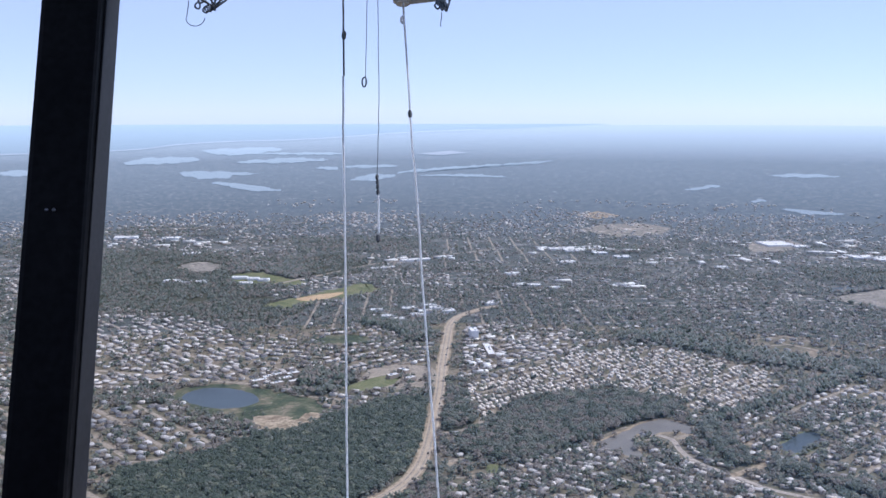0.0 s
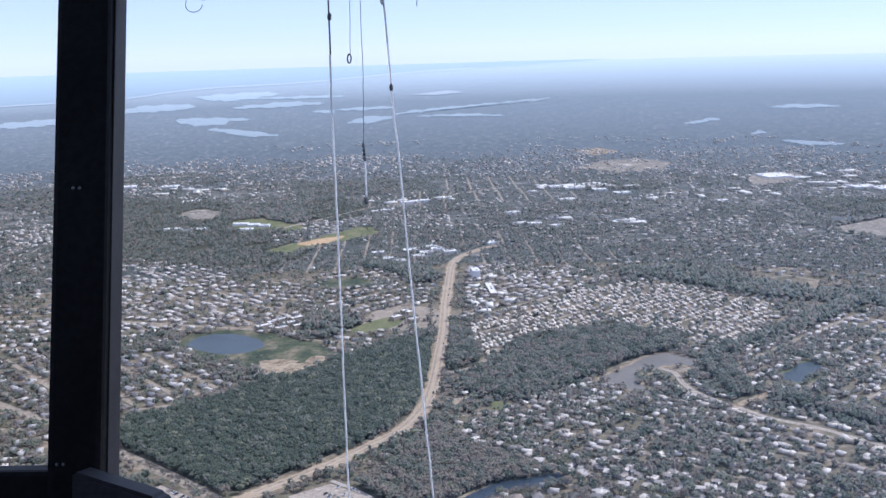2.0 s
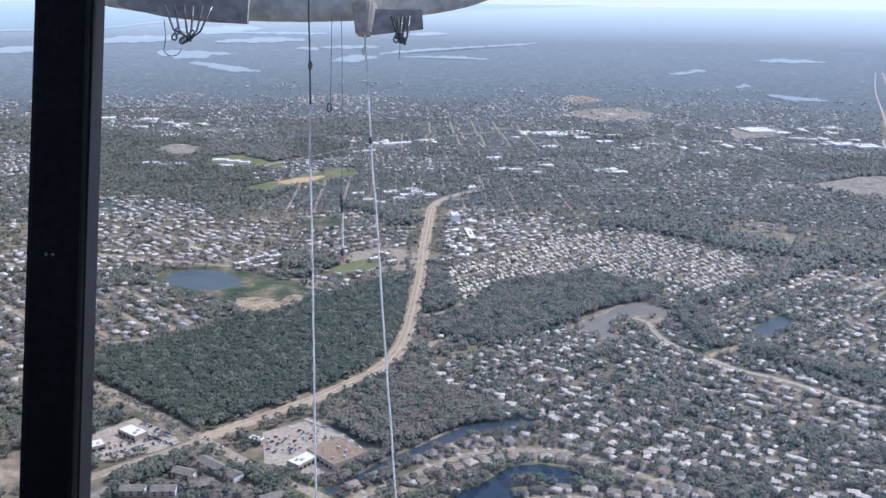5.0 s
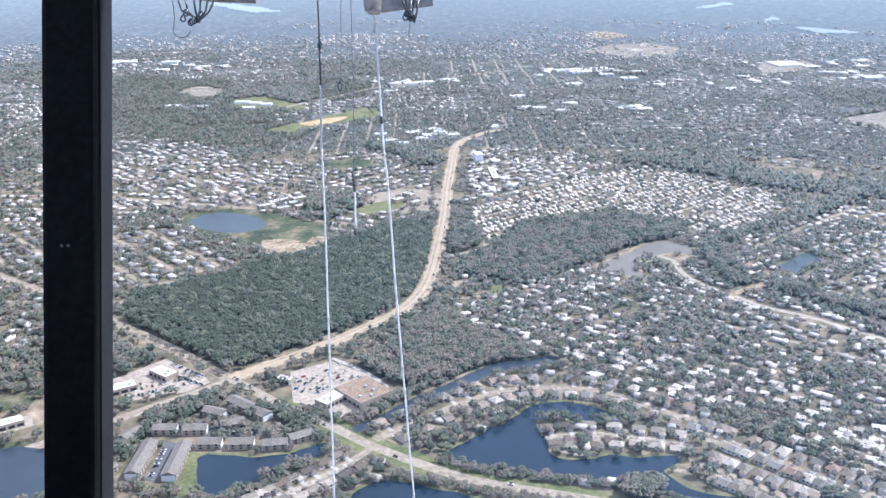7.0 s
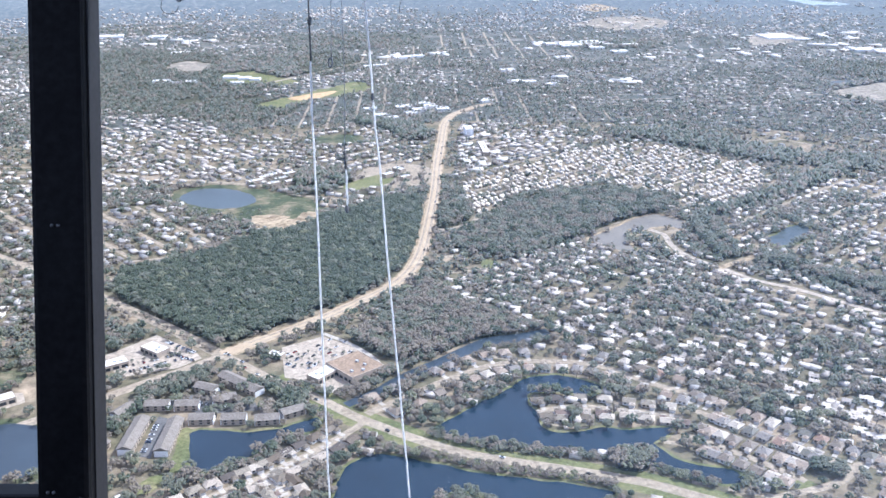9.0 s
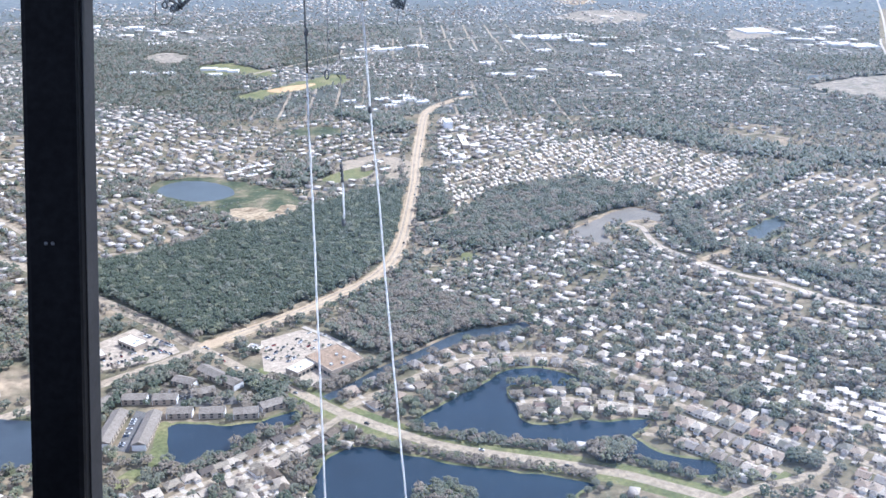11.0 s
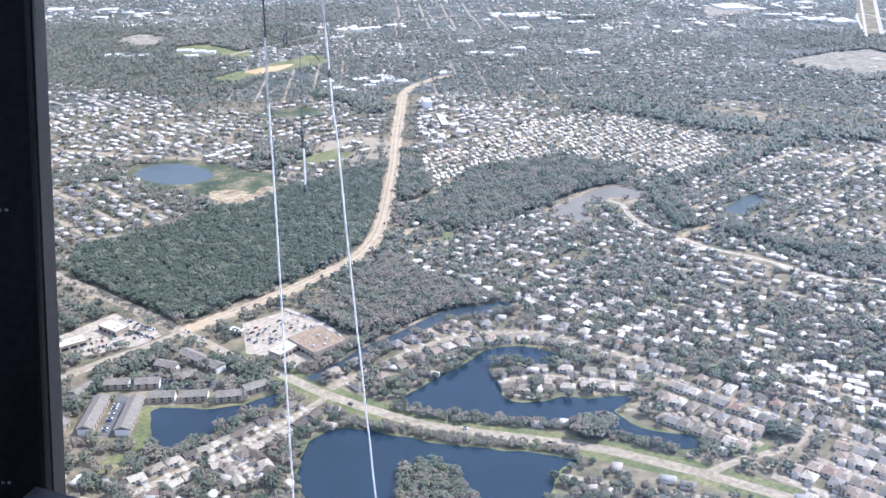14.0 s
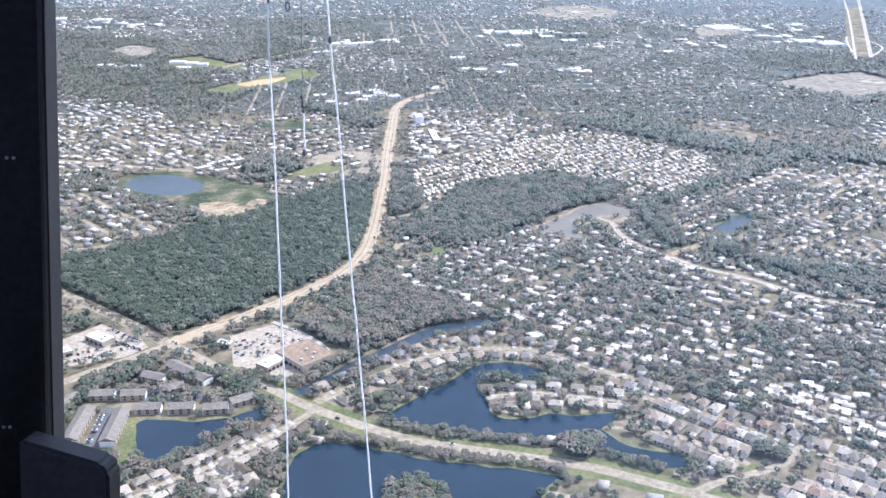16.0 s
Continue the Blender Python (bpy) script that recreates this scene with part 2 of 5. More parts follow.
UNIT = surf("galvanised_unit", [(0.3, (0.5, 0.5, 0.5)), (0.7, (0.65, 0.65, 0.65))], 0.5, 3, 0.45, 0.5, metal=0.6)
APT_ROOF = surf("grey_brown_shingles", [(0.3, (0.183, 0.156, 0.125)), (0.7, (0.25, 0.215, 0.176))], 0.15, 6, 0.85, 0.3, fine=0.8)
WHITE_PAINT = surf("white_paint", [(0.3, (0.74, 0.73, 0.71)), (0.7, (0.82, 0.81, 0.8))], 0.3, 3, 0.6, 0.4)
CARS = surf("car_paint", [(0.0, (0.75, 0.75, 0.75)), (0.3, (0.05, 0.05, 0.055)), (0.5, (0.35, 0.36, 0.38)), (0.7, (0.25, 0.03, 0.03)), (0.76, (0.05, 0.07, 0.12)), (0.82, (0.7, 0.69, 0.66))], 0.2, 1, 0.25, 0.6, "object", 1.0, steps=True)
TYRE = surf("tyre_rubber", [(0.3, (0.015, 0.015, 0.015)), (0.7, (0.03, 0.03, 0.03))], 2, 2, 0.8, 0.3)
BLACK = surf("black_powder_coat", [(0.3, (0.00684, 0.00684, 0.00798)), (0.7, (0.0114, 0.0114, 0.0125))], 6, 5, 0.55, 0.06, fine=60, bump=0.1)
PANEL = surf("charcoal_panel", [(0.3, (0.0139, 0.0139, 0.0159)), (0.7, (0.0218, 0.0218, 0.0248))], 6, 5, 0.6, 0.3, fine=80, bump=0.1)
PANE = bpy.data.materials.new("haze_film_pane")      # clear plastic; its bluish film is added as a stand-in for haze and glare
pane_tree, pane_body = links(PANE)
pane_geo = pane_tree.nodes.new("ShaderNodeNewGeometry")
pane_mottle = pane_tree.nodes.new("ShaderNodeTexNoise")
pane_mottle.inputs["Scale"].default_value, pane_mottle.inputs["Detail"].default_value = 1.3, 3
pane_tree.links.new(pane_geo.outputs["Position"], pane_mottle.inputs["Vector"])
# The added veil grows to the right, like glare on the sun's side.
pane_film = pane_tree.nodes.new("ShaderNodeMapRange")
pane_film.inputs[1].default_value, pane_film.inputs[2].default_value = -0.6, 1.4
pane_film.inputs[3].default_value, pane_film.inputs[4].default_value = 0.005, 0.040
pane_side = pane_tree.nodes.new("ShaderNodeSeparateXYZ")
pane_tree.links.new(pane_geo.outputs["Position"], pane_side.inputs[0])
pane_sum = pane_tree.nodes.new("ShaderNodeMath")
pane_tree.links.new(pane_side.outputs["X"], pane_sum.inputs[0])
pane_tree.links.new(pane_mottle.outputs["Fac"], pane_sum.inputs[1])
pane_tree.links.new(pane_sum.outputs[0], pane_film.inputs[0])
pane_clear = pane_tree.nodes.new("ShaderNodeBsdfTransparent")
pane_haze = pane_tree.nodes.new("ShaderNodeBsdfTranslucent")
pane_haze.inputs[0].default_value = (0.52, 0.76, 1.0, 1)
pane_mix = pane_tree.nodes.new("ShaderNodeMixShader")
pane_tree.links.new(pane_film.outputs[0], pane_mix.inputs[0])
pane_tree.links.new(pane_clear.outputs[0], pane_mix.inputs[1])
pane_tree.links.new(pane_haze.outputs[0], pane_mix.inputs[2])
pane_tree.links.new(pane_mix.outputs[0], pane_tree.nodes["Material Output"].inputs["Surface"])
FABRIC = surf("cream_envelope_fabric", [(0.3, (0.78, 0.76, 0.68)), (0.7, (0.86, 0.84, 0.77))], 4, 6, 0.6, 0.3, fine=30)
FLAP = surf("grey_brown_flap", [(0.3, (0.40, 0.37, 0.345)), (0.7, (0.52, 0.48, 0.45))], 5, 6, 0.7, 0.3, fine=40)
TANCONE = surf("tan_cone_fabric", [(0.3, (0.66, 0.58, 0.48)), (0.7, (0.76, 0.69, 0.59))], 12, 5, 0.7, 0.3, fine=60)
CORD = surf("white_braided_cord", [(0.3, (0.88, 0.87, 0.85)), (0.7, (0.94, 0.93, 0.92))], 40, 4, 0.7, 0.3, fine=300, sheen_lift=0.8)
cord_body = CORD.node_tree.nodes["Principled BSDF"]      # light goes through the nylon
cord_body.inputs["Subsurface Weight"].default_value, cord_body.inputs["Subsurface Scale"].default_value = 0.75, 0.006
cord_body.inputs["Subsurface Radius"].default_value = (1, 1, 1)
cord_glow = CORD.node_tree.nodes.new("ShaderNodeBsdfTranslucent")
cord_glow.inputs[0].default_value = (0.96, 0.95, 0.93, 1)
cord_mix = CORD.node_tree.nodes.new("ShaderNodeMixShader")
cord_mix.inputs[0].default_value = 0.55
CORD.node_tree.links.new(cord_body.outputs[0], cord_mix.inputs[1])
CORD.node_tree.links.new(cord_glow.outputs[0], cord_mix.inputs[2])
CORD.node_tree.links.new(cord_mix.outputs[0], CORD.node_tree.nodes["Material Output"].inputs["Surface"])
GREYCORD = surf("grey_thin_cord", [(0.3, (0.26, 0.25, 0.24)), (0.7, (0.38, 0.37, 0.36))], 40, 4, 0.7, 0.3, fine=300)
DARKCORD = surf("dark_weathered_cord", [(0.3, (0.07, 0.065, 0.06)), (0.7, (0.16, 0.15, 0.14))], 40, 4, 0.7, 0.3, fine=300)
STEEL = surf("dull_steel", [(0.3, (0.10, 0.10, 0.105)), (0.7, (0.2, 0.2, 0.21))], 60, 4, 0.4, 0.5, metal=0.8)


# ---- mesh helpers ----
def mesh_of(name, verts, faces, mats, index=None, soft=False):
    """verts (n, 3), faces (m, k) of one size, one mesh."""
    verts, faces = np.asarray(verts, np.float32), np.asarray(faces, np.int32)
    me = bpy.data.meshes.new(name)
    k = faces.shape[1]
    me.vertices.add(len(verts))
    me.vertices.foreach_set("co", verts.ravel())
    me.loops.add(faces.size)
    me.loops.foreach_set("vertex_index", faces.ravel())
    me.polygons.add(len(faces))
    me.polygons.foreach_set("loop_start", np.arange(0, faces.size, k, dtype=np.int32))
    if index is not None:
        me.polygons.foreach_set("material_index", np.asarray(index, np.int32))
    if soft:
        me.polygons.foreach_set("use_smooth", np.ones(len(faces), bool))
    for m in mats if isinstance(mats, (list, tuple)) else [mats]:
        me.materials.append(m)
    me.update(calc_edges=True)
    me.validate()
    return me


def part(name, bm, material, parent, label=""):
    """Links a bmesh, or a mesh, as one object under parent."""
    if isinstance(bm, bpy.types.Mesh):
        me = bm
    else:
        me = bpy.data.meshes.new(name)
        bm.to_mesh(me)
        bm.free()
        me.materials.append(material)
    ob = new(name, me)
    ob.parent = parent
    return tagged(ob, label)


def box(bm, x0, x1, y0, y1, z0, z1, bevel=0.0):
    res = bmesh.ops.create_cube(bm, size=1)
    vs = res["verts"]
    for v in vs:
        v.co = ((x0 + x1) / 2 + v.co.x * (x1 - x0), (y0 + y1) / 2 + v.co.y * (y1 - y0), (z0 + z1) / 2 + v.co.z * (z1 - z0))
    if bevel:
        es = list({e for v in vs for e in v.link_edges})
        bmesh.ops.bevel(bm, geom=es, offset=bevel, segments=2, affect="EDGES", profile=0.6)
    return bm


def boxed(*a, **k):
    return box(bmesh.new(), *a, **k)


def smooth(points, step, closed=False):
    """Catmull-Rom curve through plan points, about every step metres."""
    p = [np.array(q, float) for q in points]
    n = len(p)
    out = []
    for i in range(n if closed else n - 1):
        a, b, c, d = (p[(i + j) % n] if closed else p[min(max(i + j, 0), n - 1)] for j in (-1, 0, 1, 2))
        m = max(2, int(np.linalg.norm(c - b) / step))
        for s in np.arange(m) / m:
            out.append(0.5 * (2 * b + (c - a) * s + (2 * a - 5 * b + 4 * c - d) * s ** 2 + (3 * b - a - 3 * c + d) * s ** 3))
    if not closed:
        out.append(p[-1])
    return np.array(out)


def grown(outline, by):
    """A closed outline moved outward by so many metres."""
    nxt, prv = np.roll(outline, -1, 0), np.roll(outline, 1, 0)
    t = nxt - prv
    area = np.sum(outline[:, 0] * nxt[:, 1] - nxt[:, 0] * outline[:, 1])
    nrm = np.stack([t[:, 1], -t[:, 0]], 1) / (np.linalg.norm(t, axis=1, keepdims=True) + 1e-9)
    return outline + nrm * by * (1 if area > 0 else -1)


def inside(poly, x, y):
    hit = np.zeros(np.shape(x), bool)
    for (x0, y0), (x1, y1) in zip(poly, np.roll(poly, -1, 0)):
        c = (y0 > y) != (y1 > y)
        hit ^= c & (x < (x1 - x0) * (y - y0) / ((y1 - y0) or 1e-9) + x0)
    return hit


# plan raster in 4 m cells: what may not be built on
X0, Y0, CELL = -3200.0, 250.0, 4.0
NX, NY = 1900, 1000
gx, gy = np.meshgrid(X0 + CELL * (np.arange(NX) + 0.5), Y0 + CELL * (np.arange(NY) + 0.5))
NOHOUSE, NOTREE = np.zeros((NY, NX), bool), np.zeros((NY, NX), bool)


def mark(poly, house=True, tree=True):
    lo, hi = poly.min(0), poly.max(0)
    a, b = (max(0, int((v - o) / CELL) - 1) for v, o in zip(lo, (X0, Y0)))
    c, d = (int((v - o) / CELL) + 2 for v, o in zip(hi, (X0, Y0)))
    s = (slice(b, max(d, 0)), slice(a, max(c, 0)))
    if gx[s].size:
        m = inside(poly, gx[s], gy[s])
        NOHOUSE[s] |= m & house
        NOTREE[s] |= m & tree


def marked(grid, x, y):
    i, j = ((np.asarray(y) - Y0) / CELL).astype(int), ((np.asarray(x) - X0) / CELL).astype(int)
    ok = (i >= 0) & (i < NY) & (j >= 0) & (j < NX)
    return np.where(ok, grid[np.clip(i, 0, NY - 1), np.clip(j, 0, NX - 1)], False)


# ---- ground: flat out to the coast plain, then the far country climbs to meet the horizon ----
EYE = np.array([0.0, 8.0, 380.0])
R0, R1 = 3700.0, 4930.0


def on_land(x, y, lift=0.0):
    """Plan places as x, y, z on the ground sheet; past R0 the far distance is drawn in, keeping its bearing and its height in view."""
    x, y = np.asarray(x, float), np.asarray(y, float)
    dx, dy = x - EYE[0], y - EYE[1]
    d = np.hypot(dx, dy)
    s = np.clip((1 - R0 / np.maximum(d, R0)) / 0.863, 0, 1)
    r = np.where(d > R0, R0 + s * (R1 - R0), d)
    k = r / np.maximum(d, 1e-6)
    z = np.where(d > R0, EYE[2] * (1 - k), 0.0)
    return np.stack([EYE[0] + dx * k, EYE[1] + dy * k, z + lift * np.maximum(1, (1 - k) * 4)], -1)


def bearing(az, el):
    """Plan place seen at that bearing and height angle, both in degrees."""
    d = EYE[2] / math.tan(radians(-el))
    return EYE[0] + d * math.sin(radians(az)), EYE[1] + d * math.cos(radians(az))


LAYER = [0]


def layer():
    """A few millimetres more for each flat piece laid, so that none share a plane."""
    LAYER[0] += 1
    return 0.0035 * (LAYER[0] % 25)


def sheet(name, outline, material, lift, label, category, curved=True, step=6.0, house=True, tree=True, grid=True, ragged=0.0):
    """A flat piece of the setting over the ground, from its outline."""
    o = smooth(outline, step, True) if curved else np.array(outline, float)
    if ragged:
        o = o + np.array([[noise.noise((a / 14, b / 14, 1.0)) + 0.6 * noise.noise((a / 5, b / 5, 3.0)), noise.noise((a / 14, b / 14, 8.0)) + 0.6 * noise.noise((a / 5, b / 5, 6.0))] for a, b in o]) * ragged
    bm = bmesh.new()
    bm.faces.new([bm.verts.new(p) for p in on_land(o[:, 0], o[:, 1], lift + layer())])
    bm.normal_update()
    if bm.faces[:][0].normal.z < 0:
        bmesh.ops.reverse_faces(bm, faces=bm.faces[:])
    ob = part(name, bm, material, None)
    if grid:
        mark(o, house, tree)
    return tagged(ob, label, category, kind="structure"), o


def ribbon(name, line, width, material, lift, label, category="road", step=8.0, house=True, tree=True, margin=3.0):
    """A road along a plan line."""
    c = smooth(line, step)
    t = np.gradient(c, axis=0)
    n = np.stack([-t[:, 1], t[:, 0]], 1) / np.linalg.norm(t, axis=1, keepdims=True)
    wob = width / 2 * np.ones(len(c))
    lift += layer()
    left, right = c + n * wob[:, None], c - n * wob[:, None]
    v = np.concatenate([on_land(left[:, 0], left[:, 1], lift), on_land(right[:, 0], right[:, 1], lift)])
    k, m = np.arange(len(c) - 1), len(c)
    ob = part(name, mesh_of(name, v, np.stack([k + m, k + m + 1, k + 1, k], 1), material), None, None)
    big = n * (width / 2 + margin)
    mark(np.concatenate([c + big, (c - big)[::-1]]), house, tree)
    return tagged(ob, label, category, kind="structure"), c


rings = np.unique(np.concatenate([np.linspace(0, 3700, 38), 3700 * 7.3 ** np.linspace(0, 1, 60)]))
SEG = 240
ang = np.linspace(0, 2 * np.pi, SEG, endpoint=False)
rr, aa = np.meshgrid(rings[1:], ang, indexing="ij")
gv = on_land(EYE[0] + rr.ravel() * np.sin(aa.ravel()), EYE[1] + rr.ravel() * np.cos(aa.ravel()))
i, j = np.meshgrid(np.arange(len(rings) - 2), np.arange(SEG), indexing="ij")
i, j = i.ravel(), j.ravel()
gf = np.stack([i * SEG + j, (i + 1) * SEG + j, (i + 1) * SEG + (j + 1) % SEG, i * SEG + (j + 1) % SEG], 1)
# Rings past 2850 m take the glowing land with haze painted in.
gm = (rr.ravel()[gf[:, 0]] > 1650).astype(int) + (rr.ravel()[gf[:, 0]] > 2850)
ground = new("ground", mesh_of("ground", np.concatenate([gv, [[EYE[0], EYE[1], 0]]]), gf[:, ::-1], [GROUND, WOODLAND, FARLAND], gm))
hub = new("ground_hub", mesh_of("ground_hub", np.concatenate([gv[:SEG], [[EYE[0], EYE[1], 0]]]), np.stack([np.arange(SEG), np.full(SEG, SEG), (np.arange(SEG) + 1) % SEG], 1)[:, ::-1], GROUND))
for g in (ground, hub):
    tagged(g, "flat coastal plain of dry grass and pale sandy soil", "ground", kind="structure")

# ---- distance: sea, tidal rivers, airfield ----
def far_patch(name, angles, material, lift, label, category):
    return sheet(name, [bearing(*a) for a in angles], material, lift, label, category, curved=False, grid=False)


sea_edge = smooth([(-60, -2.6), (-40, -2.5), (-25, -2.35), (-17.19, -2.2), (-14.36, -1.93), (-11.61, -1.77), (-7.51, -1.68), (-4.28, -1.5), (-0.32, -1.25), (4, -1.1), (8, -0.95), (11, -0.82)], 0.6)


def far_strip(name, edge, tops, material, lift, label, category):
    """A strip of far country from a lower edge (bearing, height angle) up to the heights in tops."""
    rows = [[bearing(a, e + (t - e) * q) for (a, e), t in zip(edge, tops)] for q in np.linspace(0, 1, 9)]
    v = np.array(rows).reshape(-1, 2)
    n = len(edge)
    f = [(r * n + c, r * n + c + 1, (r + 1) * n + c + 1, (r + 1) * n + c) for r in range(8) for c in range(n - 1)]
    return tagged(part(name, mesh_of(name, on_land(v[:, 0], v[:, 1], lift), f, material), None, None), label, category, kind="structure")


far_strip("sea", sea_edge, [-0.80] * len(sea_edge), SEA, 1.5, "blue ocean beyond the beach, painted pale and glowing as haze", "sea")
far_strip("beach", sea_edge[2:-12] - [0, 0.05], list(sea_edge[2:-12, 1]), PALEFAR, 2.2, "strip of beach along the ocean, paled by painted haze", "beach")
RIVERS = [
    [(-14.33, -3.49), (-12.65, -3.4), (-9.85, -3.64), (-11.43, -3.8), (-11.75, -3.96), (-13.3, -3.92)],
    [(-12.22, -3.98), (-10.83, -4.13), (-8.47, -4.7), (-9.91, -4.73), (-11.47, -4.38)],
    [(-1.71, -3.8), (-0.37, -3.52), (2.3, -3.27), (5.0, -3.06), (7.69, -2.8), (6.0, -3.12), (3.0, -3.38), (0.6, -3.62)],
    [(-0.2, -3.82), (1.6, -3.72), (3.2, -3.74), (5.0, -3.92), (3.0, -3.9), (1.4, -3.86)],
    [(-9.5, -2.5), (-7, -2.42), (-4.5, -2.52), (-6.5, -2.6)], [(-5, -3.3), (-3, -3.15), (-1.5, -3.25), (-3.2, -3.4)], [(-6.5, -3.35), (-5.6, -3.22), (-4.9, -3.38), (-5.7, -3.5)],
    [(-17.25, -2.9), (-15.61, -2.59), (-13.21, -2.66), (-13.84, -3.0), (-16.53, -3.07)],
    [(-12.87, -2.26), (-9.76, -2.07), (-8.18, -2.25), (-10.42, -2.61), (-11.97, -2.59)],
    [(-11.07, -3.01), (-8.21, -2.7), (-5.63, -2.85), (-8.23, -3.08)],
    [(-4.37, -4.07), (-3.03, -3.66), (-1.71, -3.8), (-3.05, -4.19)],
    [(15.36, -4.55), (16.96, -4.2), (17.29, -4.29), (15.85, -4.61)],
    [(19.0, -5.14), (19.55, -4.9), (19.95, -5.08), (19.42, -5.26)],
    [(19.95, -3.67), (21.65, -3.48), (23.64, -3.63), (21.97, -3.76)],
    [(20.69, -5.48), (22.41, -5.56), (24.1, -5.7), (22.43, -5.82)],
    [(-24, -3.3), (-21, -3.1), (-18.5, -3.15), (-20, -3.45), (-23, -3.6)],
]
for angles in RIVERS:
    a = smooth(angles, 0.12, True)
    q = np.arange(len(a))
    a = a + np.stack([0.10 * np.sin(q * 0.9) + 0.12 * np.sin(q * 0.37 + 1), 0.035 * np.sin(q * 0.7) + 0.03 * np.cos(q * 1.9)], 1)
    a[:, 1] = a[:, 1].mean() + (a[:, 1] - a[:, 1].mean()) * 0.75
    far_patch("tidal_river", [tuple(q) for q in a], TIDAL, 2.0, "tidal water winding through salt marsh, painted pale with haze and sky reflection", "river")
far_patch("sand_flat", [(-0.51, -2.56), (1.66, -2.37), (2.6, -2.5), (0.98, -2.63)], PALEFAR, 2.0, "sand flat by the tidal river, paled by painted haze", "sand")
far_patch("cleared_field", [(9.08, -6.12), (10.43, -5.87), (11.78, -6.12), (10.44, -6.34)], SAND, 0.6, "cleared sandy building site among woods", "field")
sheet("airfield", [bearing(*a) for a in [(26.75, -6.05), (27.0, -7.5), (27.6, -8.75), (28.35, -8.55), (27.95, -7.3), (27.5, -6.05)]], GROUND, 0.3, "dry tan grass of the airfield", "field", curved=False)
ribbon("runway", [bearing(*a) for a in [(26.6, -4.06), (27.1, -5.1), (27.54, -6.12), (28.47, -8.62)]], 10, DRIVE, 0.5, "long pale concrete airfield runway", "runway", 40)
ribbon("taxiway", [bearing(*a) for a in [(26.25, -4.06), (26.38, -5.08), (26.99, -6.46), (27.74, -8.86)]], 6, DRIVE, 0.5, "pale concrete taxiway beside the runway", "taxiway", 40)
ribbon("taxiway", [bearing(*a) for a in [(27.74, -8.8), (27.1, -7.6), (28.9, -8.0), (28.4, -8.6)]], 6, DRIVE, 0.55, "pale concrete loop at the runway's end", "taxiway", 40)

# ---- roads ----
MAIN = [(-178, 779), (-130, 822), (-92, 857), (-62, 893), (-35, 924), (-15, 965), (-3, 1012), (5, 1074), (12, 1155), (21, 1273), (28, 1416), (37, 1553), (46, 1680), (60, 1745), (78, 1780), (118, 1836), (150, 1852)]
ribbon("road_verge", MAIN, 19, SAND, 0.10, "bare graded sand beside the road under construction", "verge", tree=False, margin=16)
_, main_line = ribbon("main_road", MAIN, 13.5, ROADBED, 0.20, "wide pale graded road under construction", "road")
for shift in (-3.4, 3.2):
    lane = main_line[4:] + np.stack([np.gradient(main_line[:, 1]), -np.gradient(main_line[:, 0])], 1)[4:] / np.linalg.norm(np.gradient(main_line, axis=0), axis=1)[4:, None] * shift
    ribbon("lane", [tuple(q) for q in lane[::3]], 2.6, PAVING, 0.30, "strip of packed grey base along the road works", "road", 8)
ribbon("road", [(-178, 777), (-196, 758), (-219, 739), (-240, 722), (-290, 680), (-420, 575)], 12, PAVING, 0.16, "worn pale asphalt road between shops", "road")
ribbon("road", [(-178, 777), (-206, 805), (-243, 841), (-282, 876), (-323, 912), (-396, 977), (-560, 1100)], 13, STREET, 0.18, "pale sandy road along the pine wood", "road")
mark(np.array([(-180, 770), (-330, 895), (-420, 975), (-440, 1000), (-345, 930), (-190, 805)], float), True, False)
SE = [(-178, 779), (-146, 747), (-127, 728), (-105, 712), (-78, 688), (-53, 664), (-36, 651), (-17, 637), (1, 625), (26, 610), (55, 599), (89, 588), (123, 577), (154, 565), (182, 549), (210, 533), (260, 500)]
ribbon("road_verge", SE[2:], 26, GRASS, 0.08, "mown grass verge beside the parkway", "verge")
ribbon("parkway", SE, 10, STREET, 0.17, "pale four-lane parkway between two lakes", "road")
STREET_SW = [(-47, 655), (-63, 635), (-84, 613), (-101, 596), (-115, 583), (-131, 573), (-150, 558), (-170, 540)]
ribbon("street", STREET_SW, 7, STREET, 0.15, "pale residential street with driveways", "road")
ribbon("street", [(-114, 584), (-99, 572), (-88, 548)], 6, STREET, 0.15, "pale residential side street", "road")
ribbon("street", [(-45, 668), (-14, 694), (20, 722), (60, 747), (105, 752), (150, 742), (188, 708), (215, 690)], 8, STREET, 0.15, "pale curving street between lake houses", "road")
ribbon("street", [(92, 668), (125, 672), (160, 664), (200, 652)], 7, STREET, 0.15, "pale street down the peninsula", "road")
SANDROAD = [(276, 1092), (289, 1076), (289, 1040), (295, 1009), (310, 983), (328, 957), (348, 928), (382, 901), (411, 870), (439, 840), (470, 818), (560, 745)]
_, sandy = ribbon("sand_road", SANDROAD, 7.0, PARKING, 0.18, "pale sandy road past the ponds", "road", margin=5.0)
mark(np.concatenate([sandy + (-7, -7), (sandy + (7, 7))[::-1]]), False, True)
ribbon("sand_road", [(322, 962), (354, 984), (376, 997)], 9, SAND, 0.19, "bare sandy track to the pond", "road")
ribbon("street", [(15, 1103), (40, 1111), (66, 1136), (75, 1170)], 7, STREET, 0.15, "pale street leaving the main road", "road")
ribbon("road", [(-560, 1420), (-330, 1345), (-170, 1300), (-75, 1300), (15, 1292)], 8, STREET, 0.14, "pale cross street", "road")
ribbon("road", [(-330, 2110), (-220, 2251), (-118, 2392), (-10, 2461), (59, 2538), (200, 2640)], 12, STREET, 0.2, "pale far highway", "road", 20)
